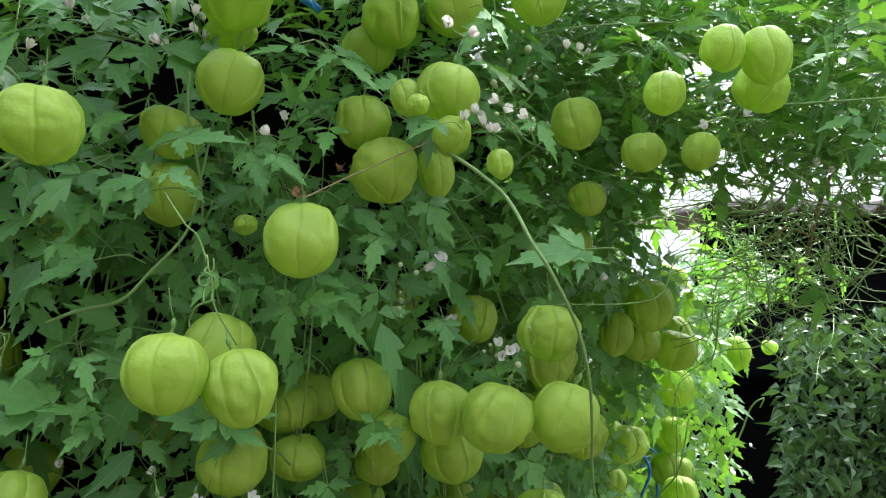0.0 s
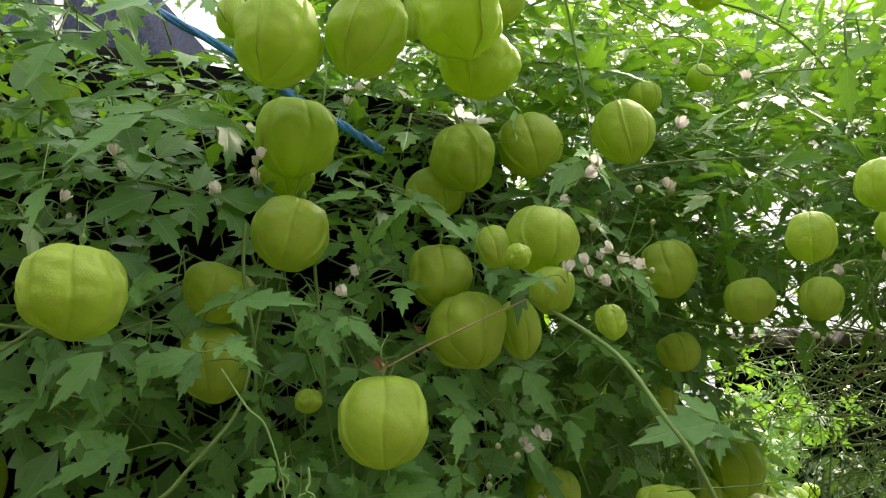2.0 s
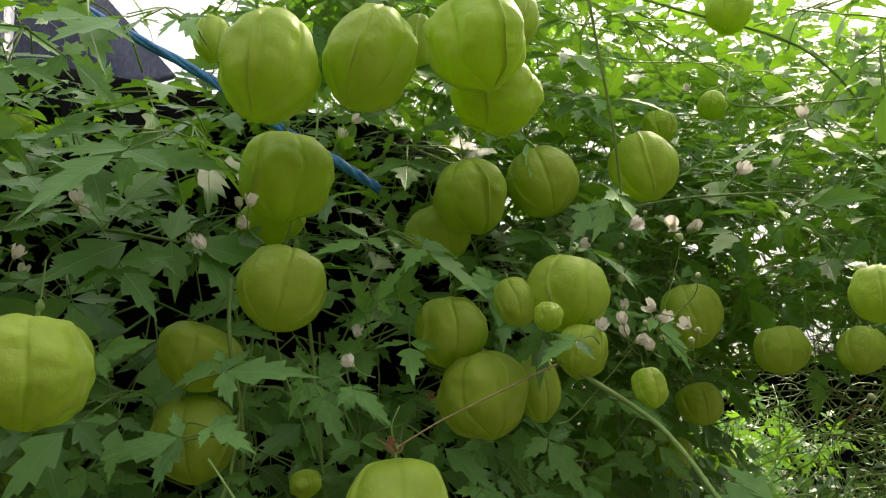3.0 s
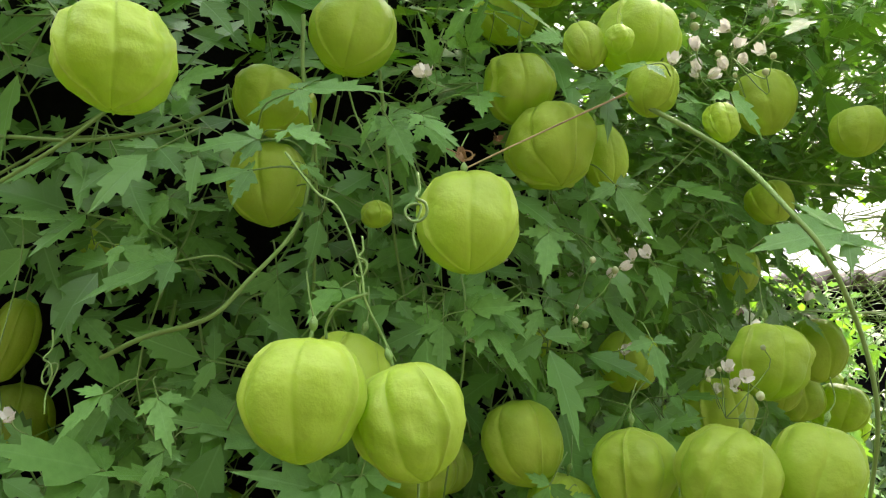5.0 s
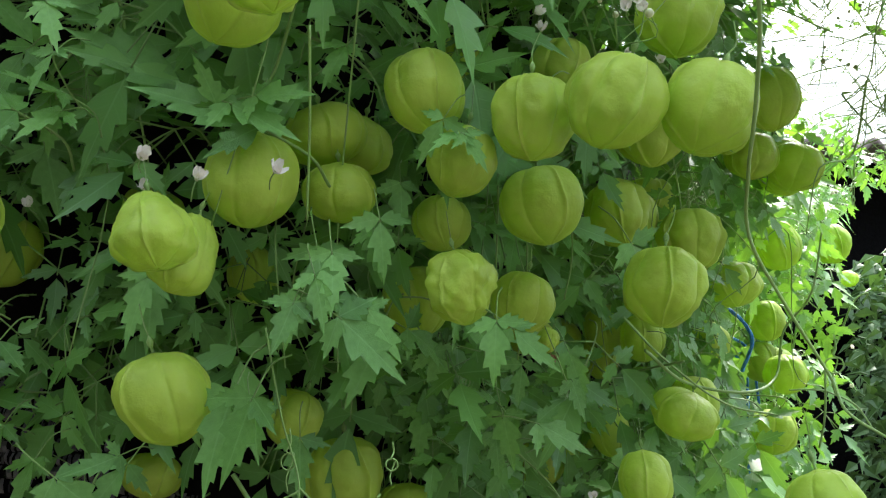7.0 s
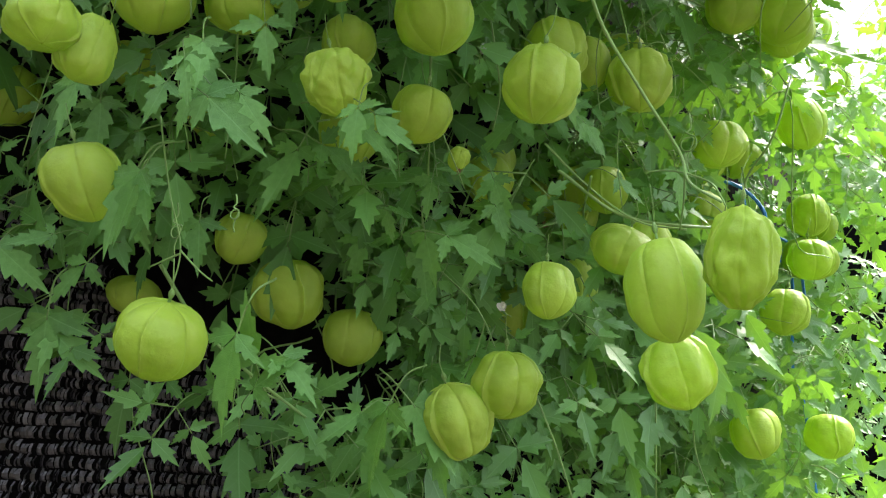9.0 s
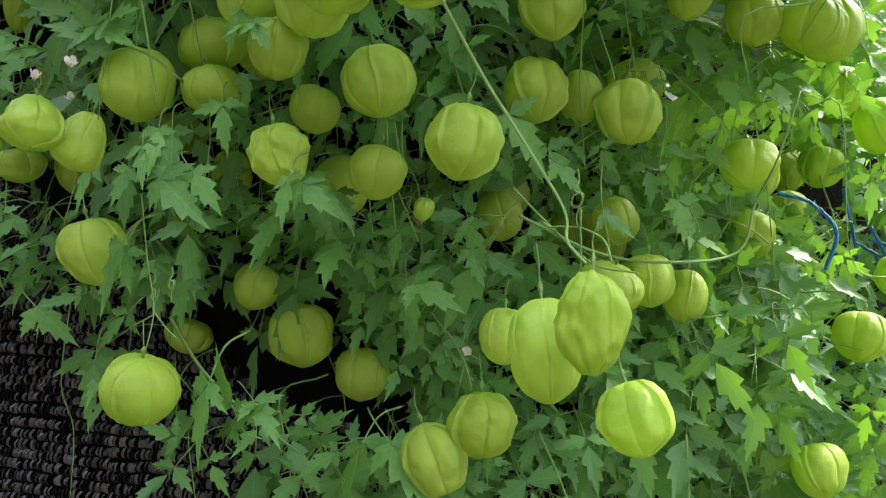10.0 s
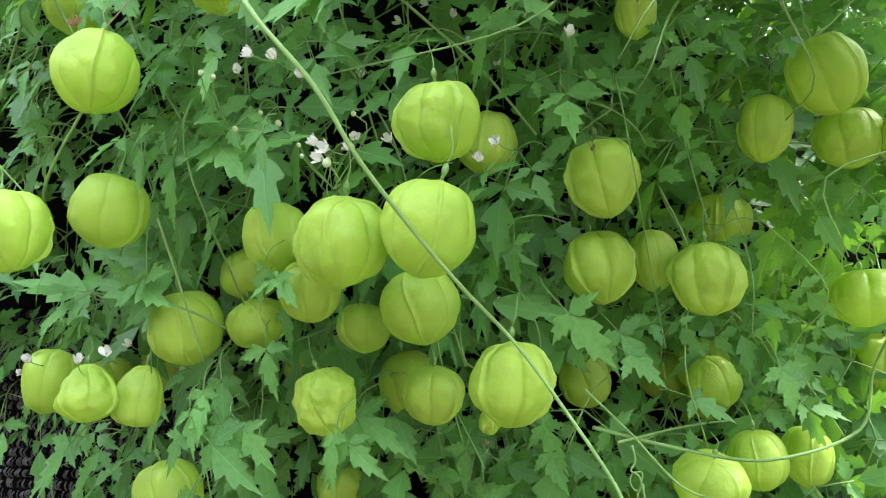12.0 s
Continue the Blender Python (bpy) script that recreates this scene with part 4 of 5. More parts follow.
curl(-0.0127, 0.3545, 1.3956, 0.0020)
curl(0.1505, 0.7343, 1.4246, 0.0040)
curl(0.0055, 0.4406, 1.4171, 0.0025)
curl(0.0856, 0.6150, 1.3552, 0.0030)
flower(0.0221, 0.2409, 1.6345, 0.0062)
flower(0.0395, 0.3158, 1.6228, 0.0062)
flower(0.0407, 0.3145, 1.6343, 0.0062)
flower(0.0445, 0.3200, 1.6320, 0.0062)
flower(0.0328, 0.3200, 1.6309, 0.0062)
flower(0.0529, 0.3203, 1.6303, 0.0062)
flower(-0.0874, 0.2957, 1.6445, 0.0062)
flower(-0.0778, 0.3046, 1.6598, 0.0062)
flower(-0.0802, 0.3153, 1.6571, 0.0062)
flower(-0.1258, 0.3040, 1.6593, 0.0062)
flower(-0.1413, 0.3056, 1.6434, 0.0062)
flower(-0.0470, 0.3102, 1.6155, 0.0062)
flower(0.0150, 0.3478, 1.5701, 0.0062)
flower(0.0234, 0.3474, 1.5739, 0.0062)
flower(0.0483, 0.3518, 1.5395, 0.0062)
flower(0.0530, 0.3521, 1.5374, 0.0062)
flower(0.0500, 0.3524, 1.5348, 0.0062)
flower(0.1032, 0.4216, 1.5762, 0.0062)
flower(0.0726, 0.3574, 1.6740, 0.0062)
flower(0.1309, 0.3417, 1.6363, 0.0062)
flower(0.1469, 0.3412, 1.6420, 0.0062)
flower(0.2106, 0.4156, 1.6408, 0.0062)
flower(0.2266, 0.4366, 1.6423, 0.0062)
flower(0.1967, 0.4137, 1.6551, 0.0062)
flower(0.2705, 0.6329, 1.5803, 0.0062)
flower(0.3431, 0.8583, 1.4520, 0.0062)
flower(0.3438, 0.8624, 1.4173, 0.0062)
flower(0.3449, 0.8928, 1.6052, 0.0062)
flower(-0.1054, 0.3503, 1.6621, 0.0062)
flower(-0.1669, 0.3650, 1.6545, 0.0062)
flower(-0.0524, 0.3462, 1.7070, 0.0062)
flower(-0.0578, 0.3574, 1.7064, 0.0062)
flower(-0.0917, 0.3561, 1.6778, 0.0062)
flower(-0.0911, 0.3583, 1.6705, 0.0062)
flower(-0.1474, 0.3581, 1.6757, 0.0062)
flower(0.0532, 0.2759, 1.6621, 0.0062)
flower(0.0831, 0.2943, 1.6884, 0.0062)
flower(0.0282, 0.2906, 1.6516, 0.0062)
flower(0.0896, 0.4127, 1.6921, 0.0062)
flower(0.0708, 0.4045, 1.6493, 0.0062)
flower(0.0487, 0.3729, 1.6477, 0.0062)
flower(0.0379, 0.3740, 1.6449, 0.0062)
flower(0.0316, 0.3665, 1.6698, 0.0062)
flower(0.1721, 0.3986, 1.7319, 0.0062)
flower(0.1030, 0.4319, 1.7708, 0.0062)
flower(0.1850, 0.4218, 1.7973, 0.0062)
flower(-0.1788, 0.4087, 1.7971, 0.0062)
flower(0.2136, 0.4652, 1.6533, 0.0062)
flower(-0.0477, 0.3392, 1.6294, 0.0062)
flower(0.0284, 0.3298, 1.6312, 0.0062)
flower(0.0365, 0.3305, 1.6293, 0.0062)
flower(0.0399, 0.3310, 1.6277, 0.0062)
flower(0.0537, 0.3398, 1.6369, 0.0062)
flower(0.0213, 0.3593, 1.5756, 0.0062)
flower(0.0170, 0.3759, 1.5732, 0.0062)
flower(0.0609, 0.4161, 1.5440, 0.0062)
flower(0.0650, 0.4177, 1.5378, 0.0062)
flower(0.0740, 0.4167, 1.5430, 0.0062)
flower(-0.1496, 0.3109, 1.5167, 0.0062)
flower(0.0811, 0.3827, 1.6830, 0.0062)
flower(-0.0471, 0.3301, 1.4749, 0.0062)
flower(-0.0686, 0.3299, 1.4717, 0.0062)
flower(-0.1008, 0.3701, 1.4757, 0.0062)
flower(-0.0300, 0.3701, 1.5486, 0.0062)
flower(0.3180, 0.8428, 1.5878, 0.0062)
flower(-0.0784, 0.3161, 1.4738, 0.0062)
flower(0.0248, 0.3930, 1.5505, 0.0062)
flower(0.0281, 0.4090, 1.5505, 0.0062)
flower(0.0440, 0.4530, 1.4837, 0.0062)
flower(0.0282, 0.6059, 1.5937, 0.0062)
flower(-0.0021, 0.4536, 1.6163, 0.0062)
flower(0.0171, 0.4691, 1.6174, 0.0062)
flower(0.0085, 0.4616, 1.6239, 0.0062)
flower(0.0221, 0.4741, 1.6044, 0.0062)
flower(0.0201, 0.4998, 1.5990, 0.0062)
flower(-0.0179, 0.4425, 1.5927, 0.0062)
flower(-0.1067, 0.4224, 1.6146, 0.0062)
flower(0.0568, 0.3599, 1.5379, 0.0062)
flower(0.0238, 0.6116, 1.5816, 0.0062)
flower(0.0682, 0.6959, 1.6514, 0.0062)
flower(0.0792, 0.7039, 1.6640, 0.0062)
flower(0.0689, 0.6971, 1.6430, 0.0062)
flower(-0.1942, 0.3631, 1.4630, 0.0062)
flower(-0.1535, 0.3955, 1.4723, 0.0062)
flower(0.0606, 0.4583, 1.3732, 0.0062)
bud_cluster(0.0450, 0.3188, 1.6428, 6, 0.0100)
bud_cluster(0.0003, 0.3480, 1.5659, 5, 0.0100)
bud_cluster(0.0487, 0.3520, 1.5376, 5, 0.0070)
bud_cluster(0.1462, 0.3516, 1.6424, 6, 0.0150)
bud_cluster(0.2188, 0.4374, 1.6343, 8, 0.0200)
bud_cluster(0.3366, 0.8949, 1.5863, 8, 0.0300)
bud_cluster(0.0463, 0.3670, 1.6670, 6, 0.0120)
bud_cluster(0.1905, 0.4975, 1.7271, 9, 0.0300)
bud_cluster(0.1995, 0.5872, 1.6112, 9, 0.0300)
bud_cluster(0.2353, 0.5808, 1.6293, 9, 0.0400)
bud_cluster(0.1397, 0.4780, 1.7950, 7, 0.0300)
bud_cluster(0.0249, 0.5025, 1.6147, 6, 0.0100)
bud_cluster(0.0726, 0.6994, 1.6529, 6, 0.0120)
for k in range(16):
    y = rng.uniform(0.42, 0.72)
    bud_cluster(0.03 + y * rng.uniform(0.32, 0.48), y, 1.55 + y * rng.uniform(0.05, 0.26), 6, 0.013)
dry_flower(0.0303, 0.5526, 1.3719, 0.0040)
dry_flower(-0.0355, 0.3164, 1.5934, 0.0035)
dry_flower(-0.0243, 0.3468, 1.6113, 0.0025)
dry_flower(0.0625, 0.5784, 1.4255, 0.0030)
dry_flower(0.0411, 0.4420, 1.4287, 0.0020)
dry_flower(0.0891, 0.4599, 1.5436, 0.0020)

# ---- foliage ----
plant_root = tagged(new("balloon_vine"), "dense balloon vine with green toothed leaves over a net", "climbing plant")
fr = random.Random(11)


OUTS = [Vector((0.0, -1.0, 0.06)).normalized(), Vector((0.6, -0.8, 0.06)).normalized()]


def clear(p, tip, size):
    """True unless a leaf here would lie in front of a fruit."""
    p = p + Vector(tip).normalized() * size * 0.4
    for c, r in BALLS:
        d = p - c
        if r > 0.0092 and c.y > front(c.x, c.z) + 0.03:
            r = r * 0.3
        if abs(d.z) < r + size and d.length < 0.16:
            for out in OUTS:
                ahead = d.dot(out)
                if ahead > -r * 0.3 and (d - out * ahead).length < r * 0.95 + size * (0.34 if r > 0.004 else 0.12):
                    return False
    return True


hero = 0
rest_v, rest_f, rest_i, rest_uv = [], [], [], []
MESHDATA = []
for number, me in enumerate(LEAVES):
    blade_uv = leaflet_uv(number < 14) * 9
    MESHDATA.append((blade_uv + [(0.0, 0.0)] * (len(me.vertices) - len(blade_uv)), [v.co.copy() for v in me.vertices], [tuple(p.vertices) for p in me.polygons], [p.material_index for p in me.polygons]))


def add_leaf(m, near, k):
    global hero
    if near and hero < 80:
        hero += 1
        put("leaf", LEAVES[k], plant_root, m)
        return
    uvs, vs, fs, ix = MESHDATA[k]
    rest_uv.extend(uvs)
    base = len(rest_v)
    rest_v.extend(m @ v for v in vs)
    rest_f.extend(tuple(i + base for i in q) for q in fs)
    rest_i.extend(ix)


def hero_leaf(x, y, z, dx, dy, dz, size):
    """A leaf at the curtain's face whose tip points along dx, dy, dz."""
    normal = Vector((fr.gauss(0.15, 0.2), -1.0, fr.gauss(0.8, 0.25)))
    put("leaf", SPRAYS[fr.randrange(16)], plant_root, leaf_pose(Vector((x, y, z)), (dx, dy, dz), normal, size))


hero_leaf(-0.0261, 0.3938, 1.3654, -0.163, -0.139, -0.977, 0.0493)
hero_leaf(-0.0240, 0.4073, 1.3372, -0.112, -0.338, 0.934, 0.0385)
hero_leaf(-0.0201, 0.4072, 1.3526, 0.737, 0.005, -0.676, 0.0313)
hero_leaf(-0.0290, 0.4063, 1.3313, 0.712, -0.151, 0.686, 0.0282)
hero_leaf(0.0160, 0.3839, 1.4451, 0.001, -0.229, -0.973, 0.0275)
hero_leaf(0.0168, 0.3844, 1.4415, 0.766, -0.015, -0.642, 0.0286)
hero_leaf(-0.0420, 0.3604, 1.4546, 0.329, -0.169, -0.929, 0.0248)
hero_leaf(-0.0384, 0.3625, 1.4417, 0.807, 0.053, -0.589, 0.0358)
hero_leaf(-0.0452, 0.3610, 1.4447, -0.181, -0.454, -0.873, 0.0220)
hero_leaf(-0.0285, 0.3941, 1.4743, 0.160, -0.221, -0.962, 0.0245)
hero_leaf(-0.0563, 0.3697, 1.4180, -0.287, -0.244, -0.926, 0.0361)
hero_leaf(-0.0615, 0.3738, 1.4133, 0.278, -0.208, -0.938, 0.0231)
hero_leaf(-0.0487, 0.3943, 1.4023, 0.124, -0.207, -0.970, 0.0262)
hero_leaf(0.0289, 0.4489, 1.4043, 0.955, 0.054, -0.292, 0.0334)
hero_leaf(0.0285, 0.4466, 1.4298, -0.040, -0.288, -0.957, 0.0240)
hero_leaf(0.0476, 0.4726, 1.4369, 0.367, -0.108, -0.924, 0.0289)
hero_leaf(-0.0110, 0.4784, 1.4094, -0.125, -0.227, -0.966, 0.0316)
hero_leaf(0.0215, 0.4580, 1.4082, -0.616, -0.737, 0.278, 0.0220)
hero_leaf(0.0211, 0.4418, 1.3381, -0.288, -0.198, -0.937, 0.0446)
hero_leaf(0.0118, 0.4396, 1.3304, -0.606, -0.428, -0.671, 0.0284)
hero_leaf(0.0201, 0.4521, 1.3366, 0.665, 0.064, -0.744, 0.0431)
hero_leaf(0.0759, 0.4885, 1.4736, 0.632, -0.021, -0.775, 0.0310)
hero_leaf(0.0874, 0.5513, 1.3931, 0.426, 0.022, -0.904, 0.0467)
hero_leaf(-0.0990, 0.3850, 1.4555, -0.280, -0.251, -0.927, 0.0348)
hero_leaf(-0.1034, 0.3894, 1.3903, -0.714, -0.555, -0.427, 0.0228)
hero_leaf(-0.1288, 0.4153, 1.3650, 0.065, -0.075, -0.995, 0.0476)
hero_leaf(-0.1312, 0.4157, 1.3527, 0.812, 0.060, -0.581, 0.0367)
hero_leaf(-0.0859, 0.4517, 1.3356, -0.514, -0.325, -0.794, 0.0361)
hero_leaf(-0.0289, 0.4593, 1.3254, 0.871, -0.041, 0.490, 0.0331)
hero_leaf(-0.1170, 0.4276, 1.3855, -0.449, -0.313, -0.837, 0.0345)
hero_leaf(-0.0388, 0.4690, 1.4212, -0.664, -0.507, -0.549, 0.0242)
hero_leaf(-0.0340, 0.4484, 1.4333, 0.880, 0.055, -0.471, 0.0345)
hero_leaf(0.1286, 0.7839, 1.3442, 0.549, 0.172, -0.818, 0.0488)
hero_leaf(0.0989, 0.7439, 1.3507, 0.664, 0.092, -0.742, 0.0284)
hero_leaf(0.0877, 0.7008, 1.3843, 0.682, 0.080, -0.727, 0.0267)
hero_leaf(0.1174, 0.7159, 1.3996, 0.804, 0.332, -0.493, 0.0550)
hero_leaf(0.0608, 0.5401, 1.3349, -0.097, -0.281, -0.955, 0.0320)
hero_leaf(0.0704, 0.5715, 1.4532, 0.872, 0.339, -0.353, 0.0543)
hero_leaf(0.1269, 0.6619, 1.4468, -0.393, -0.796, 0.460, 0.0220)
hero_leaf(-0.0371, 0.3642, 1.4627, 0.163, -0.194, -0.967, 0.0269)
hero_leaf(-0.0291, 0.3718, 1.4459, 0.614, 0.168, -0.772, 0.0280)
hero_leaf(-0.0686, 0.3576, 1.5650, 0.266, -0.170, -0.949, 0.0235)
hero_leaf(-0.0705, 0.3561, 1.5649, -0.439, -0.700, -0.563, 0.0271)
hero_leaf(-0.0202, 0.4084, 1.5733, -0.546, -0.708, -0.448, 0.0347)
hero_leaf(-0.1184, 0.3608, 1.5010, -0.580, -0.799, 0.159, 0.0324)
hero_leaf(-0.1208, 0.3590, 1.4990, -0.393, -0.738, -0.548, 0.0227)
hero_leaf(0.0105, 0.5347, 1.5823, 0.344, -0.018, -0.939, 0.0294)
hero_leaf(0.0217, 0.5871, 1.5042, 0.429, 0.234, -0.872, 0.0550)
hero_leaf(0.0474, 0.4942, 1.4843, 0.497, 0.037, -0.867, 0.0251)
hero_leaf(0.0485, 0.6866, 1.4926, 0.606, 0.290, -0.740, 0.0430)
hero_leaf(0.0959, 0.6512, 1.4402, 0.854, 0.393, -0.342, 0.0338)
hero_leaf(-0.0992, 0.4389, 1.5184, 0.798, 0.303, -0.522, 0.0285)
hero_leaf(-0.0036, 0.4050, 1.4460, 0.780, 0.362, -0.511, 0.0356)
hero_leaf(0.0202, 0.4648, 1.4108, 0.260, -0.052, -0.964, 0.0322)
hero_leaf(0.0550, 0.6715, 1.4177, 0.926, 0.341, 0.162, 0.0273)
hero_leaf(0.0343, 0.4704, 1.4917, 0.784, 0.383, -0.489, 0.0381)
hero_leaf(-0.0910, 0.4218, 1.5269, -0.255, -0.958, -0.135, 0.0220)
hero_leaf(-0.1569, 0.3732, 1.4337, -0.375, -0.526, -0.764, 0.0376)
hero_leaf(-0.1463, 0.3820, 1.4289, -0.270, -0.503, -0.821, 0.0305)
hero_leaf(-0.1274, 0.3745, 1.3859, 0.718, 0.292, -0.631, 0.0324)
hero_leaf(-0.0351, 0.4287, 1.5730, -0.584, -0.684, -0.438, 0.0436)
hero_leaf(-0.0996, 0.3760, 1.5764, 0.139, -0.120, -0.983, 0.0342)
hero_leaf(-0.0397, 0.4252, 1.5696, 0.683, 0.148, -0.716, 0.0229)
hero_leaf(0.0287, 0.6034, 1.6463, 0.365, 0.199, -0.910, 0.0550)
hero_leaf(0.0766, 0.6994, 1.4188, 0.857, 0.425, -0.292, 0.0360)
hero_leaf(-0.0849, 0.4481, 1.6327, 0.023, -0.229, -0.973, 0.0328)
hero_leaf(-0.0042, 0.5569, 1.5756, 0.231, -0.055, -0.971, 0.0333)
hero_leaf(0.0494, 0.6657, 1.5670, 0.810, 0.479, -0.339, 0.0517)
hero_leaf(-0.0812, 0.3655, 1.6170, -0.980, -0.184, -0.071, 0.0475)
hero_leaf(-0.1049, 0.3658, 1.6136, 0.962, -0.271, -0.018, 0.0284)
hero_leaf(-0.0393, 0.3689, 1.5649, 0.927, -0.247, -0.281, 0.0251)
hero_leaf(-0.0638, 0.3527, 1.6290, 0.552, -0.123, -0.825, 0.0251)
hero_leaf(-0.1034, 0.3606, 1.6350, 0.973, -0.218, -0.077, 0.0326)
hero_leaf(-0.1409, 0.4044, 1.5782, -0.984, -0.173, -0.041, 0.0527)
hero_leaf(-0.1569, 0.3972, 1.6063, 0.312, -0.127, -0.942, 0.0232)
hero_leaf(-0.1502, 0.3847, 1.5318, -0.594, -0.058, -0.802, 0.0353)
hero_leaf(-0.1301, 0.3839, 1.5370, 0.071, -0.135, -0.988, 0.0224)
hero_leaf(-0.1325, 0.3856, 1.5342, -0.472, -0.664, 0.580, 0.0220)
hero_leaf(-0.1920, 0.4076, 1.6025, -0.895, -0.333, -0.297, 0.0220)
hero_leaf(-0.1415, 0.4007, 1.5935, 0.783, -0.098, -0.614, 0.0318)
hero_leaf(-0.0024, 0.3910, 1.6044, -0.178, -0.107, -0.978, 0.0247)
hero_leaf(0.0163, 0.4178, 1.5805, 0.599, 0.018, -0.801, 0.0442)
hero_leaf(-0.0085, 0.4266, 1.5453, 0.787, -0.534, 0.308, 0.0220)
hero_leaf(-0.0514, 0.3624, 1.4912, -0.902, -0.250, 0.352, 0.0550)
hero_leaf(-0.0772, 0.3589, 1.5049, 0.896, -0.134, -0.423, 0.0337)
hero_leaf(-0.0687, 0.3593, 1.5047, 0.962, -0.273, 0.002, 0.0269)
hero_leaf(-0.0739, 0.3611, 1.4971, -0.211, -0.605, 0.768, 0.0220)
hero_leaf(-0.0454, 0.3774, 1.4665, 0.243, -0.071, -0.967, 0.0323)
hero_leaf(-0.0389, 0.3711, 1.4473, 0.651, -0.141, -0.746, 0.0274)
hero_leaf(-0.0261, 0.3863, 1.4777, 0.182, -0.097, -0.979, 0.0293)
hero_leaf(-0.0201, 0.3943, 1.4909, 0.107, -0.197, -0.974, 0.0220)
hero_leaf(-0.0148, 0.3912, 1.5087, 0.843, -0.141, -0.520, 0.0309)
hero_leaf(-0.0472, 0.3808, 1.4482, -0.275, -0.196, -0.941, 0.0233)
hero_leaf(-0.1291, 0.3901, 1.5485, -0.862, -0.503, 0.062, 0.0220)
hero_leaf(-0.1625, 0.3889, 1.5441, -0.655, -0.251, -0.713, 0.0235)
hero_leaf(-0.1319, 0.4070, 1.5077, -0.315, -0.083, -0.945, 0.0342)
hero_leaf(-0.1587, 0.4067, 1.5035, 0.338, -0.042, -0.940, 0.0365)
hero_leaf(-0.1488, 0.4045, 1.5178, -0.954, -0.272, -0.125, 0.0326)
hero_leaf(-0.1076, 0.4393, 1.4486, -0.582, -0.116, -0.805, 0.0347)
hero_leaf(-0.1736, 0.3858, 1.5582, 0.729, -0.178, -0.660, 0.0253)
hero_leaf(-0.1883, 0.4491, 1.4400, -0.472, -0.407, -0.782, 0.0220)
hero_leaf(-0.0426, 0.3773, 1.5850, 0.397, -0.347, -0.849, 0.0220)
hero_leaf(0.0054, 0.4242, 1.4448, 0.629, -0.141, -0.764, 0.0271)
hero_leaf(0.0888, 0.3374, 1.5823, -0.961, -0.180, -0.210, 0.0433)
hero_leaf(0.0621, 0.3372, 1.5805, 0.954, -0.250, -0.168, 0.0293)
hero_leaf(0.0665, 0.3382, 1.5828, 0.395, -0.406, -0.824, 0.0220)
hero_leaf(0.0218, 0.3216, 1.6274, -0.820, -0.389, -0.420, 0.0220)
hero_leaf(-0.0359, 0.3505, 1.6407, 0.218, -0.630, 0.746, 0.0220)
hero_leaf(-0.0447, 0.3505, 1.6349, -0.278, -0.582, 0.764, 0.0220)
hero_leaf(-0.0589, 0.3328, 1.6124, 0.436, -0.390, -0.811, 0.0220)
hero_leaf(-0.0515, 0.3316, 1.6150, 0.726, -0.282, -0.627, 0.0226)
hero_leaf(-0.0908, 0.3211, 1.6137, 0.963, -0.245, 0.115, 0.0337)
hero_leaf(-0.0875, 0.3131, 1.5969, -0.924, -0.295, -0.243, 0.0267)
hero_leaf(-0.0889, 0.3131, 1.5999, 0.868, -0.369, -0.331, 0.0220)
hero_leaf(-0.0366, 0.3390, 1.5535, 0.933, -0.354, 0.059, 0.0230)
hero_leaf(-0.0065, 0.3555, 1.5881, -0.048, -0.215, -0.975, 0.0252)
hero_leaf(0.0117, 0.3539, 1.6042, 0.515, -0.173, -0.839, 0.0298)
hero_leaf(0.0236, 0.3507, 1.5515, 0.221, -0.328, -0.919, 0.0220)
hero_leaf(-0.1140, 0.3362, 1.5677, -0.913, -0.192, -0.360, 0.0375)
hero_leaf(-0.1351, 0.3405, 1.5288, -0.701, -0.282, -0.655, 0.0237)
hero_leaf(-0.1178, 0.3428, 1.5141, -0.385, -0.317, -0.867, 0.0220)
hero_leaf(-0.1246, 0.3414, 1.5287, 0.428, -0.362, -0.828, 0.0220)
hero_leaf(-0.1464, 0.3452, 1.5735, 0.886, -0.277, -0.373, 0.0249)
hero_leaf(-0.1253, 0.3434, 1.5910, -0.395, -0.280, -0.875, 0.0220)
hero_leaf(0.2599, 0.5103, 1.5878, -0.846, -0.245, -0.474, 0.0287)
hero_leaf(0.2568, 0.5104, 1.5872, -0.229, -0.165, -0.959, 0.0302)
hero_leaf(0.2662, 0.5031, 1.6506, 0.154, -0.159, -0.975, 0.0301)
hero_leaf(0.2511, 0.5085, 1.6066, 0.580, -0.335, -0.742, 0.0220)
hero_leaf(0.0595, 0.3795, 1.6496, 0.507, -0.180, -0.843, 0.0290)
hero_leaf(0.0369, 0.3359, 1.6786, -0.455, -0.327, -0.828, 0.0220)
hero_leaf(0.0345, 0.3351, 1.6815, 0.567, -0.253, -0.784, 0.0235)
hero_leaf(0.0009, 0.3594, 1.6559, -0.733, -0.515, -0.444, 0.0220)
hero_leaf(-0.1199, 0.4013, 1.6050, -0.893, -0.122, -0.432, 0.0312)
hero_leaf(-0.1319, 0.4010, 1.6069, 0.969, -0.187, -0.160, 0.0403)
hero_leaf(-0.0631, 0.3933, 1.6266, -0.976, -0.216, 0.029, 0.0374)
hero_leaf(-0.0625, 0.3756, 1.6197, 0.426, -0.254, -0.868, 0.0220)
hero_leaf(0.0182, 0.3568, 1.6385, -0.692, -0.204, -0.692, 0.0220)
hero_leaf(-0.0043, 0.4095, 1.6762, -0.464, -0.269, -0.844, 0.0220)
hero_leaf(-0.0567, 0.4158, 1.6566, 0.405, -0.173, -0.898, 0.0220)
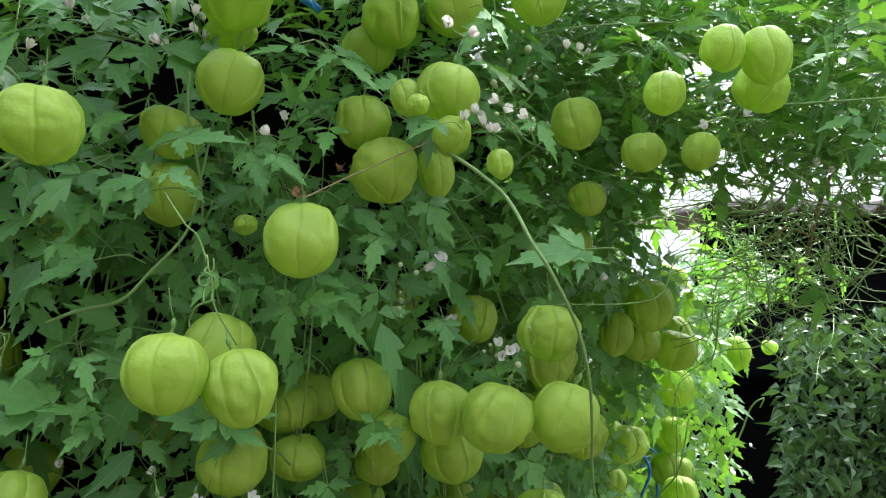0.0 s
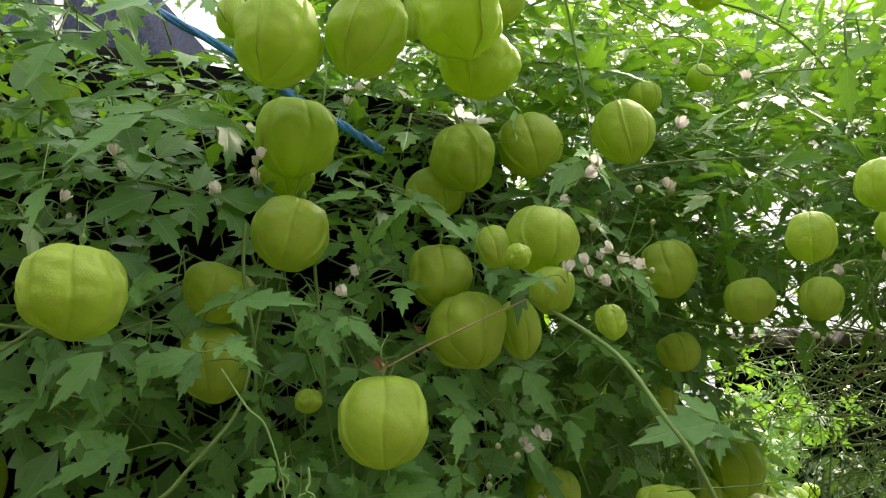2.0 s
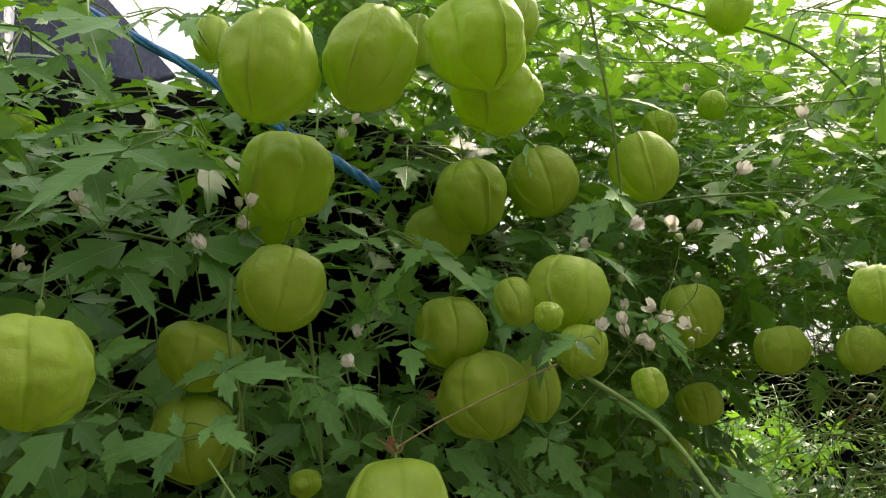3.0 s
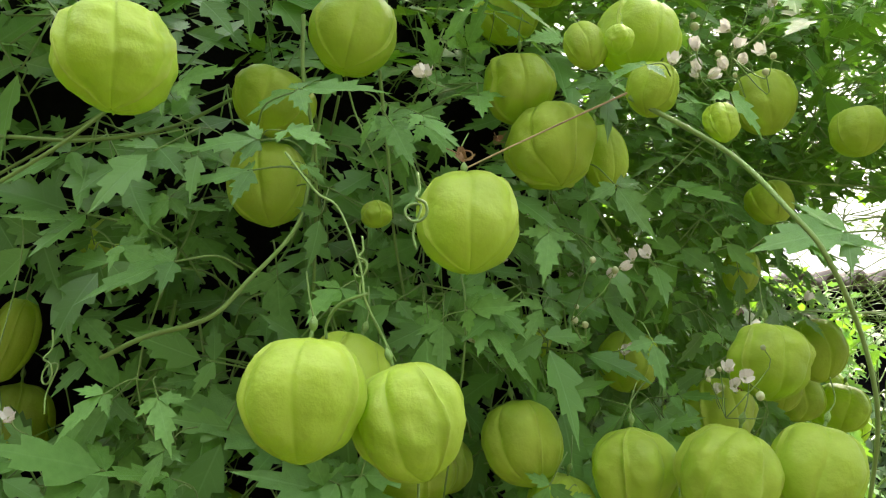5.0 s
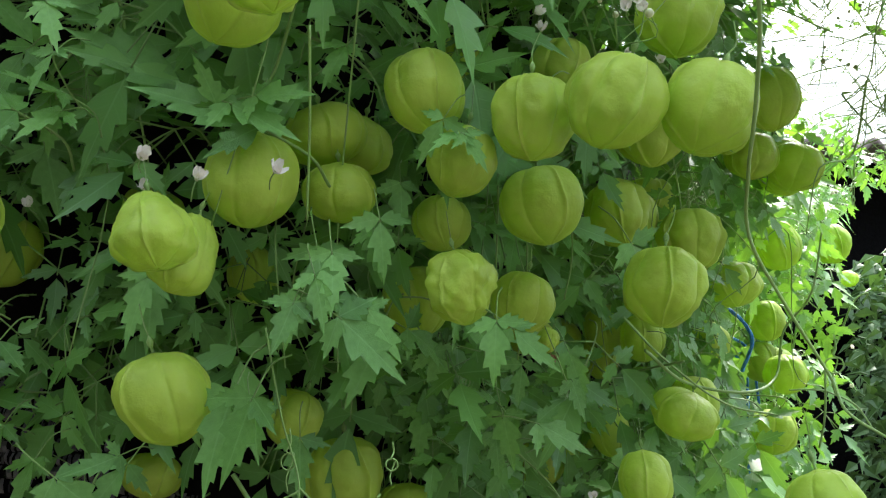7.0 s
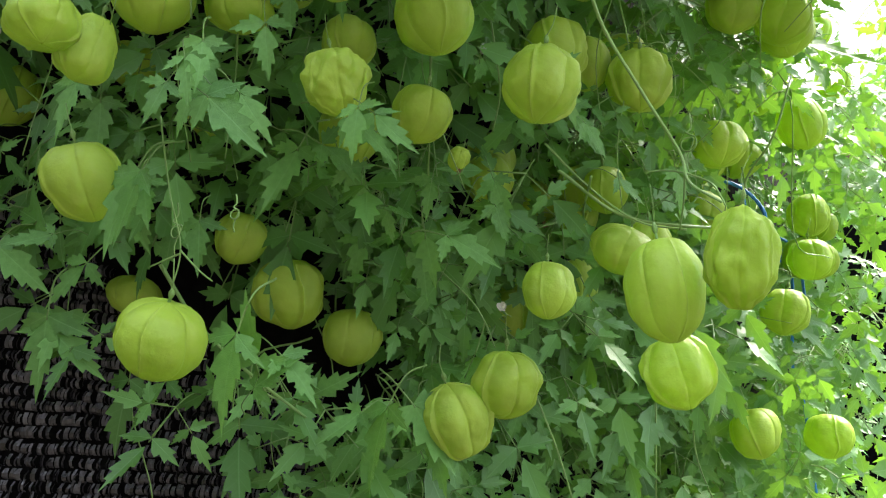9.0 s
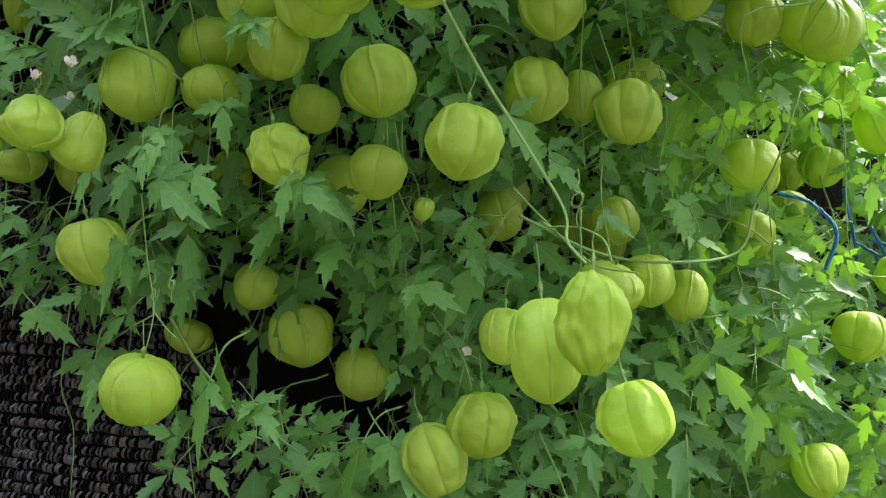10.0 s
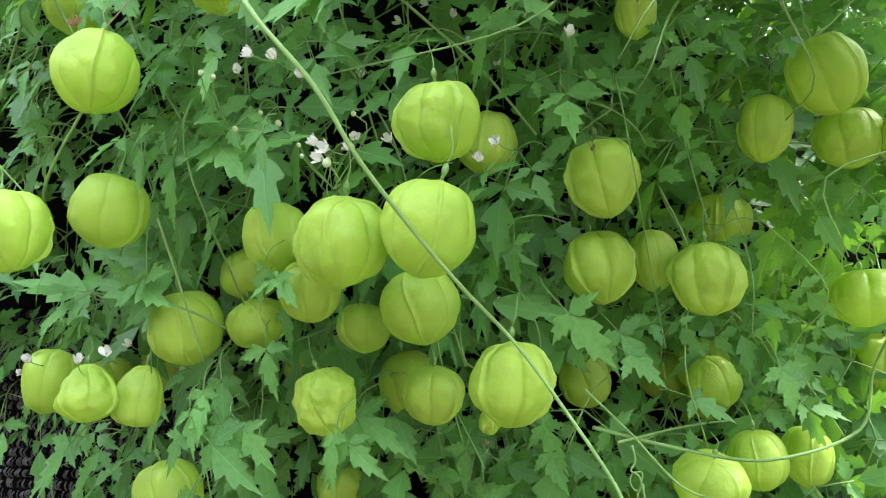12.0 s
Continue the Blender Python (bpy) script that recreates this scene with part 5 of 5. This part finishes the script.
hero_leaf(-0.0421, 0.4188, 1.6450, -0.357, -0.122, -0.926, 0.0220)
hero_leaf(-0.1349, 0.3984, 1.6852, -0.866, -0.469, 0.174, 0.0220)
hero_leaf(-0.1201, 0.3897, 1.7112, -0.949, -0.208, -0.236, 0.0284)
hero_leaf(-0.1727, 0.3867, 1.7253, 0.601, -0.107, -0.792, 0.0256)
hero_leaf(-0.1524, 0.4210, 1.7850, -0.335, -0.675, 0.657, 0.0220)
hero_leaf(-0.1958, 0.4210, 1.7872, -0.793, -0.521, 0.317, 0.0220)
hero_leaf(-0.1285, 0.4196, 1.7859, -0.817, -0.492, 0.301, 0.0220)
hero_leaf(-0.1616, 0.4108, 1.7480, -0.667, -0.467, 0.580, 0.0282)
hero_leaf(-0.1776, 0.3906, 1.6817, -0.867, -0.371, -0.333, 0.0220)
hero_leaf(-0.1803, 0.3881, 1.6869, 0.908, -0.262, -0.327, 0.0253)
hero_leaf(0.0345, 0.3545, 1.6831, -0.463, -0.311, -0.830, 0.0220)
hero_leaf(0.1514, 0.3971, 1.7016, 0.330, -0.154, -0.931, 0.0220)
hero_leaf(0.0661, 0.4293, 1.7406, 0.686, -0.601, 0.411, 0.0220)
hero_leaf(0.1602, 0.4518, 1.8315, -0.682, -0.600, 0.418, 0.0220)
hero_leaf(0.1966, 0.4561, 1.8120, 0.918, -0.397, 0.013, 0.0231)
hero_leaf(0.1244, 0.4323, 1.7271, -0.813, -0.537, 0.223, 0.0220)
hero_leaf(-0.0260, 0.4340, 1.4426, -0.243, -0.245, -0.939, 0.0412)
hero_leaf(-0.0227, 0.4291, 1.4402, 0.723, 0.475, -0.502, 0.0352)
hero_leaf(-0.1024, 0.4231, 1.4418, 0.525, 0.347, -0.777, 0.0379)
hero_leaf(-0.1140, 0.4128, 1.4564, 0.112, 0.023, -0.993, 0.0356)
hero_leaf(-0.0653, 0.3786, 1.4188, -0.244, -0.246, -0.938, 0.0412)
hero_leaf(-0.1043, 0.4236, 1.4134, 0.331, 0.175, -0.927, 0.0311)
hero_leaf(-0.0397, 0.3444, 1.5548, -0.017, -0.169, -0.986, 0.0214)
hero_leaf(-0.0049, 0.3770, 1.5644, -0.399, -0.496, -0.771, 0.0207)
hero_leaf(-0.0372, 0.3790, 1.5337, -0.362, -0.430, -0.827, 0.0242)
hero_leaf(0.0179, 0.4693, 1.4009, 0.255, 0.099, -0.962, 0.0280)
hero_leaf(0.0049, 0.4540, 1.4172, 0.239, 0.016, -0.971, 0.0198)
hero_leaf(0.0499, 0.4714, 1.4245, 0.303, 0.114, -0.946, 0.0248)
hero_leaf(0.0849, 0.4787, 1.4637, 0.650, 0.370, -0.664, 0.0246)
hero_leaf(0.1300, 0.5319, 1.4551, 0.222, 0.068, -0.973, 0.0272)
hero_leaf(0.1299, 0.5396, 1.4360, 0.800, 0.496, -0.338, 0.0291)
hero_leaf(0.0031, 0.3753, 1.5026, -0.528, -0.618, -0.583, 0.0202)
hero_leaf(-0.1440, 0.3859, 1.4994, -0.700, -0.667, 0.254, 0.0530)
hero_leaf(-0.1505, 0.3806, 1.5008, -0.672, -0.656, -0.343, 0.0334)
hero_leaf(-0.1577, 0.3810, 1.4133, -0.476, -0.525, -0.706, 0.0247)
hero_leaf(-0.1470, 0.3904, 1.4001, -0.311, -0.375, -0.873, 0.0256)
hero_leaf(-0.1387, 0.3978, 1.3890, -0.292, -0.342, -0.893, 0.0281)
hero_leaf(-0.1732, 0.3685, 1.4148, -0.485, -0.540, -0.688, 0.0238)
hero_leaf(-0.1560, 0.3810, 1.4325, -0.659, -0.659, -0.361, 0.0302)
hero_leaf(-0.0869, 0.4381, 1.4040, -0.049, -0.142, -0.989, 0.0279)
hero_leaf(-0.0109, 0.4390, 1.4333, 0.452, 0.258, -0.854, 0.0296)
hero_leaf(0.0691, 0.4569, 1.4848, 0.514, 0.336, -0.789, 0.0374)
hero_leaf(0.0069, 0.4296, 1.4585, -0.605, -0.793, -0.073, 0.0153)
hero_leaf(0.0992, 0.5018, 1.4427, 0.753, 0.447, -0.483, 0.0258)
hero_leaf(-0.1517, 0.3932, 1.5289, -0.836, -0.000, -0.549, 0.0409)
hero_leaf(-0.1495, 0.3895, 1.5229, -0.524, -0.311, 0.793, 0.0352)
hero_leaf(-0.1182, 0.3749, 1.5334, -0.578, -0.024, -0.816, 0.0204)
hero_leaf(-0.1165, 0.3748, 1.5298, -0.763, -0.280, 0.583, 0.0328)
hero_leaf(-0.1621, 0.4082, 1.5154, -0.663, 0.059, -0.746, 0.0443)
hero_leaf(-0.1519, 0.3983, 1.5155, 0.050, 0.073, -0.996, 0.0244)
hero_leaf(-0.1251, 0.4006, 1.4966, -0.543, 0.034, -0.839, 0.0280)
hero_leaf(-0.0414, 0.3615, 1.5601, -0.612, -0.061, -0.789, 0.0176)
hero_leaf(-0.0316, 0.3680, 1.5603, 0.621, 0.097, -0.778, 0.0365)
hero_leaf(-0.0020, 0.3696, 1.5075, -0.500, 0.017, -0.866, 0.0236)
hero_leaf(-0.0003, 0.3710, 1.5016, 0.698, -0.017, -0.716, 0.0185)
hero_leaf(-0.1607, 0.3621, 1.5824, -0.965, -0.201, 0.169, 0.0308)
hero_leaf(-0.1420, 0.3506, 1.5861, 0.339, 0.019, -0.941, 0.0183)
hero_leaf(-0.1278, 0.3463, 1.5852, 0.984, -0.175, 0.028, 0.0186)
hero_leaf(-0.0616, 0.3357, 1.6181, 0.461, 0.096, -0.882, 0.0240)
hero_leaf(-0.0515, 0.3396, 1.6150, 0.811, -0.030, -0.584, 0.0207)
hero_leaf(-0.0616, 0.3352, 1.6164, -0.494, 0.029, -0.869, 0.0158)
hero_leaf(-0.0827, 0.3292, 1.6204, -0.939, -0.049, -0.341, 0.0223)
hero_leaf(-0.0940, 0.3385, 1.5979, -0.962, -0.003, -0.271, 0.0362)
hero_leaf(-0.0859, 0.3380, 1.5988, 0.829, -0.195, -0.524, 0.0117)
hero_leaf(-0.0435, 0.3360, 1.6362, 0.512, -0.427, 0.746, 0.0210)
hero_leaf(-0.1276, 0.3305, 1.6196, 0.910, -0.292, 0.295, 0.0218)
hero_leaf(-0.1309, 0.3152, 1.6633, -0.988, -0.151, -0.023, 0.0217)
hero_leaf(-0.1228, 0.3098, 1.6767, 0.989, -0.082, -0.123, 0.0409)
hero_leaf(-0.0829, 0.3813, 1.5104, -0.933, -0.234, 0.273, 0.0551)
hero_leaf(-0.0793, 0.3806, 1.5116, 0.742, -0.033, -0.670, 0.0176)
hero_leaf(-0.1819, 0.4325, 1.4919, 0.478, 0.009, -0.878, 0.0234)
hero_leaf(-0.2055, 0.4810, 1.4054, -0.880, -0.262, -0.395, 0.0207)
hero_leaf(-0.1858, 0.4835, 1.4085, 0.342, 0.037, -0.939, 0.0310)
hero_leaf(-0.2054, 0.4855, 1.3678, -0.253, -0.037, -0.967, 0.0328)
hero_leaf(-0.1307, 0.4386, 1.4501, -0.478, -0.083, -0.875, 0.0321)

def hanging(spread, up):
    """The way a leaf of the curtain points, and its normal: it faces outwards and up, and its tip hangs, more or less."""
    normal = Vector((fr.gauss(0.12, 0.28), -1.0, fr.gauss(up, 0.22))).normalized()
    turn = radians(fr.gauss(0, spread))
    down = Vector((math.sin(turn), 0.0, -math.cos(turn)))
    return (down - normal * down.dot(normal)).normalized(), normal


def canopy_side(x, z):
    return x > 0.15 and z > 1.62 - 0.5 * (x - 0.15)


# the outer layer of the curtain, its leaves well apart, and two thinner layers in its shade
taken = collections.defaultdict(list)
for layer, (wanted, near, far, apart, small, large) in enumerate(((620, -0.006, 0.026, 0.024, 0.036, 0.058), (160, 0.05, 0.085, 0.028, 0.046, 0.070), (380, 0.10, 0.15, 0.030, 0.046, 0.070))):
    count = tries = 0
    while count < wanted and tries < 16000:
        tries += 1
        x, z = fr.uniform(-0.50, 0.29), fr.uniform(1.12, 1.80)
        if canopy_side(x, z) or x < -0.04 and z < leaf_edge(x) + 0.06 or layer and x < 0.05 and fr.random() < 0.65 * layer:
            continue
        y = front(x, z) + fr.uniform(near, far)
        if x < 0.24 and y > net_y(x) - 0.02:
            if layer:
                continue
            y = net_y(x) - 0.02 - fr.uniform(0, 0.05)
        p = Vector((x, y, z))
        size = fr.uniform(small, large)
        if x > 0.0 and z > 1.46:
            size *= 0.84
        cell = (layer, round(x / 0.03), round(z / 0.03))
        if any((p - q).length < apart for dx in (-1, 0, 1) for dz in (-1, 0, 1) for q in taken[(layer, cell[1] + dx, cell[2] + dz)]):
            continue
        tip, normal = hanging(42, 0.55)
        flat = min(max((z - 1.59) / 0.14, 0), 1) * fr.uniform(0.3, 0.9)
        tip = tip.lerp(Vector((fr.gauss(0.3, 0.8), -0.8, fr.gauss(-0.1, 0.25))), flat)
        normal = normal.lerp(Vector((fr.gauss(0, 0.3), -0.25, 1.0)), flat)
        if not clear(p, tip, size):
            continue
        taken[cell].append(p)
        add_leaf(leaf_pose(p, tip, normal, size), layer == 0 and z < 1.70, fr.randrange(14))
        count += 1

# a lower pocket of the curtain and the growth that spills over the net's top edge
count = 0
while count < 600:
    if count >= 420:
        y = fr.uniform(0.58, 0.90)
        x, z = fr.uniform(0.02, 0.30 * y - 0.02), fr.uniform(1.54, 1.62 + 0.24 * y)
        size = fr.uniform(0.040, 0.058)
        tip, normal = hanging(50, 0.6)
    elif count >= 330:
        y = fr.uniform(0.62, 0.84)
        x, z = 0.20 + fr.uniform(-0.06, 0.03) - 0.10 * (y - 0.7), fr.uniform(1.26, 1.56)
        size = fr.uniform(0.034, 0.05)
        tip, normal = Vector((fr.gauss(0.1, 0.6), fr.gauss(-0.2, 0.3), -1.0)), Vector((fr.gauss(0.35, 0.3), -1.0, fr.gauss(0.5, 0.3)))
    elif count < 150:
        x, z = fr.uniform(-0.03, 0.21), fr.uniform(1.31, 1.48)
        y, size = min(front(x, z) + fr.uniform(0.05, 0.12), net_y(x) - 0.02), fr.uniform(0.034, 0.052)
        tip, normal = Vector((fr.gauss(0.1, 0.6), fr.gauss(-0.15, 0.2), -1.0)), Vector((fr.gauss(0.35, 0.3), -1.0, fr.gauss(0.5, 0.3)))
    else:
        x = fr.uniform(-0.45, 0.06)
        z = fr.uniform(1.69, 1.78 if x < -0.15 else 1.86)
        y, size = net_y(x) + fr.uniform(-0.07, 0.03), fr.uniform(0.03, 0.045)
        tip, normal = Vector((fr.gauss(0, 0.8), -0.8, fr.gauss(-0.3, 0.4))), Vector((fr.gauss(0, 0.4), -0.5, 1.0))
    p = Vector((x, y, z))
    if not clear(p, tip, size * 0.8):
        continue
    add_leaf(leaf_pose(p, tip, normal, size), False, fr.randrange(14))
    count += 1

# leaves that lie against the net
count = 0
while count < 240:
    x, z = fr.uniform(-0.02, 0.262) if count < 215 else fr.uniform(-0.22, 0.0), fr.uniform(1.20, 1.68)
    if x < 0 and z < 1.40 or x > 0.2 and z > 1.56:
        continue
    p = Vector((x, net_y(x) - 0.014 - fr.uniform(0, 0.045), z))
    size = fr.uniform(0.04, 0.06)
    if any((p - c).length < r + size * 0.3 for c, r in BALLS):
        continue
    slope = 0.8 if x > 0.02 else 0.3
    tip = Vector((fr.gauss(0.1, 0.4), fr.gauss(0.0, 0.3), -1.0))
    normal = Vector((slope + fr.gauss(0, 0.25), -0.7, fr.gauss(0.45, 0.25)))
    add_leaf(leaf_pose(p, tip, normal, size), False, 14 + fr.randrange(14))
    count += 1

# the thin canopy above and to one side
count = 0
while count < 2300:
    x, y, z = fr.uniform(-0.5, 0.50), fr.uniform(0.30, 1.4), fr.uniform(1.56, 2.2)
    if count > 1850:
        x, y, z = fr.uniform(0.08, 0.34), fr.uniform(0.34, 0.8), fr.uniform(1.60, 2.0)
    if count > 2250:
        x, y, z = fr.uniform(0.17, 0.32), fr.uniform(0.36, 0.50), fr.uniform(1.605, 1.70)
    if x < 0.1:
        low, high = 1.70, 1.765 + 0.14 * (y - 0.3) if x < -0.14 else 1.87 + 0.30 * (y - 0.3)
        if y < front(x, 1.7) or y > 0.75 or x < 0 and fr.random() < 0.15:
            continue
    else:
        low, high = (1.60 if x < 0.15 else 1.62) + 0.20 * (y - 0.3), 1.78 + 0.45 * (y - 0.3)
        if y > 0.80 - 0.3 * max(0, x - 0.2) or fr.random() < 0.12:
            continue
    if z < low or z > high:
        continue
    p = Vector((x, y, z))
    size = fr.uniform(0.030, 0.052)
    tip = Vector((fr.gauss(0, 1), fr.gauss(-0.6, 0.6), fr.gauss(-0.35, 0.4)))
    if not clear(p, tip, size):
        continue
    normal = Vector((fr.gauss(0, 0.4), fr.gauss(-0.3, 0.3), 1.0))
    add_leaf(leaf_pose(p, tip, normal, size), False, 14 + fr.randrange(14))
    count += 1

# hanging growth beyond the curtain's edge: a veil, sky gap fitted to camera view
count = 0
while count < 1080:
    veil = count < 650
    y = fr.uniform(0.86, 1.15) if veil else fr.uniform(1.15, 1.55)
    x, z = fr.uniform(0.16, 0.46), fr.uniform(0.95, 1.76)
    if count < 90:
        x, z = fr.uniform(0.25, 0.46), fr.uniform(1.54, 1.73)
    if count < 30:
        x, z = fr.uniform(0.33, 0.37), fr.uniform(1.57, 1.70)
    if not veil:
        x, z = 0.03 + y * fr.uniform(0.15, 0.315), fr.uniform(0.9, 1.60)
    # the gap: an ellipse placed where the camera's sight lines to sky cross
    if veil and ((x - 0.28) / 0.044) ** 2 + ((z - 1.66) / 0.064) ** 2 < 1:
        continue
    if x > 0.03 + 0.355 * y and z < 1.62 or x > 0.37 and z > 1.66 or x > 0.33 and (z > 1.70 or z < 1.56 and fr.random() < 0.93):
        continue
    p = Vector((x, y, z))
    tip = Vector((fr.gauss(0, 0.8), fr.gauss(-0.3, 0.5), -0.8))
    size = fr.uniform(0.026, 0.042)
    if not clear(p, tip, size):
        continue
    normal = Vector((fr.gauss(0, 0.5), -0.7, fr.gauss(0.8, 0.4)))
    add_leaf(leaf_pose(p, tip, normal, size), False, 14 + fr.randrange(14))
    count += 1

# fine stems that thread the canopy and the curtain
thin = []
for k in range(272):
    if k > 240:
        x, z = fr.uniform(-0.32, 0.2), fr.uniform(1.40, 1.76)
        a = Vector((x, min(front(x, z) + fr.uniform(0.012, 0.06), net_y(x) - 0.03), z))
        d = Vector((fr.gauss(0, 0.03), fr.gauss(0, 0.012), -min(fr.uniform(0.08, 0.22), max(0.03, z - 1.42))))
    elif k > 150:
        a = Vector((fr.uniform(0.16, 0.45), fr.uniform(0.4, 1.1), 0))
        a.z = fr.uniform(1.58, 1.64) + 0.16 * (a.y - 0.4)
        d = Vector((fr.uniform(0.03, 0.16) * fr.choice((-1, 1)), fr.uniform(-0.1, 0.1), fr.uniform(-0.08, 0.06)))
    elif k < 118:
        a = Vector((fr.uniform(0.05, 0.6), fr.uniform(0.34, 0.75), 0))
        a.z = fr.uniform(1.61, 1.80) + 0.3 * (a.y - 0.34)
        d = Vector((fr.uniform(0.05, 0.22) * fr.choice((-1, 1)), fr.uniform(-0.1, 0.1), fr.uniform(-0.05, 0.05)))
    else:
        x, z = fr.uniform(-0.35, 0.22), fr.uniform(1.3, 1.7)
        a = Vector((x, min(front(x, z) + fr.uniform(0.045, 0.10), net_y(x) - 0.03), z))
        d = Vector((fr.gauss(0, 0.02), fr.gauss(0, 0.01), -fr.uniform(0.05, 0.15)))
    bend = Vector((fr.gauss(0, 0.012), fr.gauss(0, 0.012), fr.gauss(0, 0.012)))
    thin.append(tube(glide([a, a + d * 0.33 + bend, a + d * 0.66 - bend * 0.4, a + d], 5), fr.uniform(0.0003, 0.0006), 0.00025, 5))
# a loose, pale tangle of twigs and tendrils at the curtain's open side
for k in range(150):
    y = fr.uniform(0.38, 0.80)
    a = Vector((0.03 + y * fr.uniform(0.30, 0.50), y, 1.545 + y * fr.uniform(0.04, 0.30)))
    d = Vector((fr.gauss(0, 0.035), fr.gauss(0, 0.03), fr.gauss(-0.015, 0.028)))
    bend = Vector((fr.gauss(0, 0.008), fr.gauss(0, 0.008), fr.gauss(0, 0.008)))
    thin.append(tube(glide([a, a + d * 0.3 + bend, a + d * 0.7 - bend * 0.8, a + d], 4), fr.uniform(0.0003, 0.0007), 0.00025, 5))
v, f = merged(*thin)
tagged(put("stem_tangle", mesh_of("stem_tangle", v, f, [STEM]), plant_root, None, "tangle of hair-thin green stems"), kind="stuff")

tagged(put("foliage", mesh_of("foliage", rest_v, rest_f, [LEAF, STEM], rest_i, uv=rest_uv), plant_root, None, "mass of smaller green leaves further in"), kind="stuff")

# ---- what stands beyond: hedge, sheet, black sheets added for shade, net roof ----
hr = random.Random(5)
hv, hf = [], []
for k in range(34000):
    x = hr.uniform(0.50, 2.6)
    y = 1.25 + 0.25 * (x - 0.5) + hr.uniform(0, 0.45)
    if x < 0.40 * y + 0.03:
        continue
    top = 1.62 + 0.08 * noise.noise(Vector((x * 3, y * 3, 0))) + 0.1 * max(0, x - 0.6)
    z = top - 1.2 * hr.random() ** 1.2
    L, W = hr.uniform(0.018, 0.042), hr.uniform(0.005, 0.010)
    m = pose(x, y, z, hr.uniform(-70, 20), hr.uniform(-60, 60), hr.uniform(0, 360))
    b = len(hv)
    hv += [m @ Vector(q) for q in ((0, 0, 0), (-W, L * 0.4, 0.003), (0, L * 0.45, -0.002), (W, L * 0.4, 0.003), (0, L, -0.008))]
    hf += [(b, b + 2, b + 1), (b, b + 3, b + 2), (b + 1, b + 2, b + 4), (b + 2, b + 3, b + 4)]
tagged(new("hedge", mesh_of("hedge", hv, hf, [LEAF_FAR_SHADED], smooth=False)), "hedge of small narrow leaves, its shade put into the dark green", "hedge", kind="stuff")


def panel(name, label, mat, thickness, corners, n=24, sag=0.02):
    """A sheet between four corners, uneven and with thickness."""
    a, b, c, d = [Vector(q) for q in corners]
    out = (b - a).cross(d - a).normalized()
    pv, pf = [], []
    for lift in (0.0, thickness):
        for j in range(n + 1):
            for i in range(n + 1):
                u, v = i / n, j / n
                p = (a * (1 - u) + b * u) * (1 - v) + (d * (1 - u) + c * u) * v
                pv.append(p + out * (lift + sag * noise.noise(p * 6)))
    q = (n + 1) * (n + 1)
    for j in range(n):
        for i in range(n):
            k = j * (n + 1) + i
            pf += [(k, k + n + 1, k + n + 2, k + 1), (k + q, k + q + 1, k + q + n + 2, k + q + n + 1)]
    rim = [i for i in range(n)] + [i * (n + 1) + n for i in range(n)] + [n * (n + 1) + n - i for i in range(n)] + [(n - i) * (n + 1) for i in range(n)]
    for i, k in enumerate(rim):
        t = rim[(i + 1) % len(rim)]
        pf.append((k, t, t + q, k + q))
    return tagged(new(name, mesh_of(name, pv, pf, [mat])), label, name.replace("_", " "))


# two black sheets added in place of shade, behind hedge and under roof
panel("dark_screen", "black sheet added behind the hedge, standing for the shade there", DEEP_SHADE, 0.004, ((0.42, 1.80, 0.0), (3.4, 2.5, 0.0), (3.4, 2.5, 1.72), (0.42, 1.80, 1.70)))
panel("dark_screen", "black sheet added below the roofing sheet, standing for the shade there", DEEP_SHADE, 0.004, ((0.53, 1.77, 1.50), (3.4, 2.4, 1.50), (3.4, 2.4, 2.1), (0.57, 1.77, 1.88)))
panel("net_roof", "dark blue-grey shade net roof sloping above the vine", NET_ROOF, 0.004, ((-1.4, 0.80, 1.60), (-0.235, 0.735, 1.93), (-0.333, 0.745, 2.04), (-1.4, 0.80, 2.62)))
panel("net_fold", "bunched fold of dark knitted shade net", NET_ROOF, 0.012, ((-0.55, 0.45, 1.72), (-0.232, 0.452, 1.785), (-0.240, 0.465, 1.825), (-0.55, 0.50, 1.84)), 40, 0.03)

sv, sf = [], []
for lift in (0.0, 0.012):
    # rows behind the front edge are unseen, added to keep light off the hedge
    for j in range(13):
        for i in range(241):
            x = 0.60 + 2.2 * i / 240
            y = 1.60 + 0.25 * (x - 0.60) + j * 0.16
            sv.append(Vector((x, y, 1.84 + 0.020 * j + 0.08 * (x - 0.60) + 0.011 * math.sin(x * 105) + lift)))
q = 13 * 241
for j in range(12):
    for i in range(240):
        k = j * 241 + i
        sf += [(k, k + 241, k + 242, k + 1), (k + q, k + q + 1, k + q + 242, k + q + 241)]
for i in range(240):
    sf.append((i, i + 1, i + 1 + q, i + q))
for j in range(12):
    k = j * 241
    sf.append((k, k + q, k + q + 241, k + 241))
tagged(new("roofing_sheet", mesh_of("roofing_sheet", sv, sf, [SHEET])), "weathered pinkish-brown corrugated roofing sheet above the hedge", "roofing sheet")
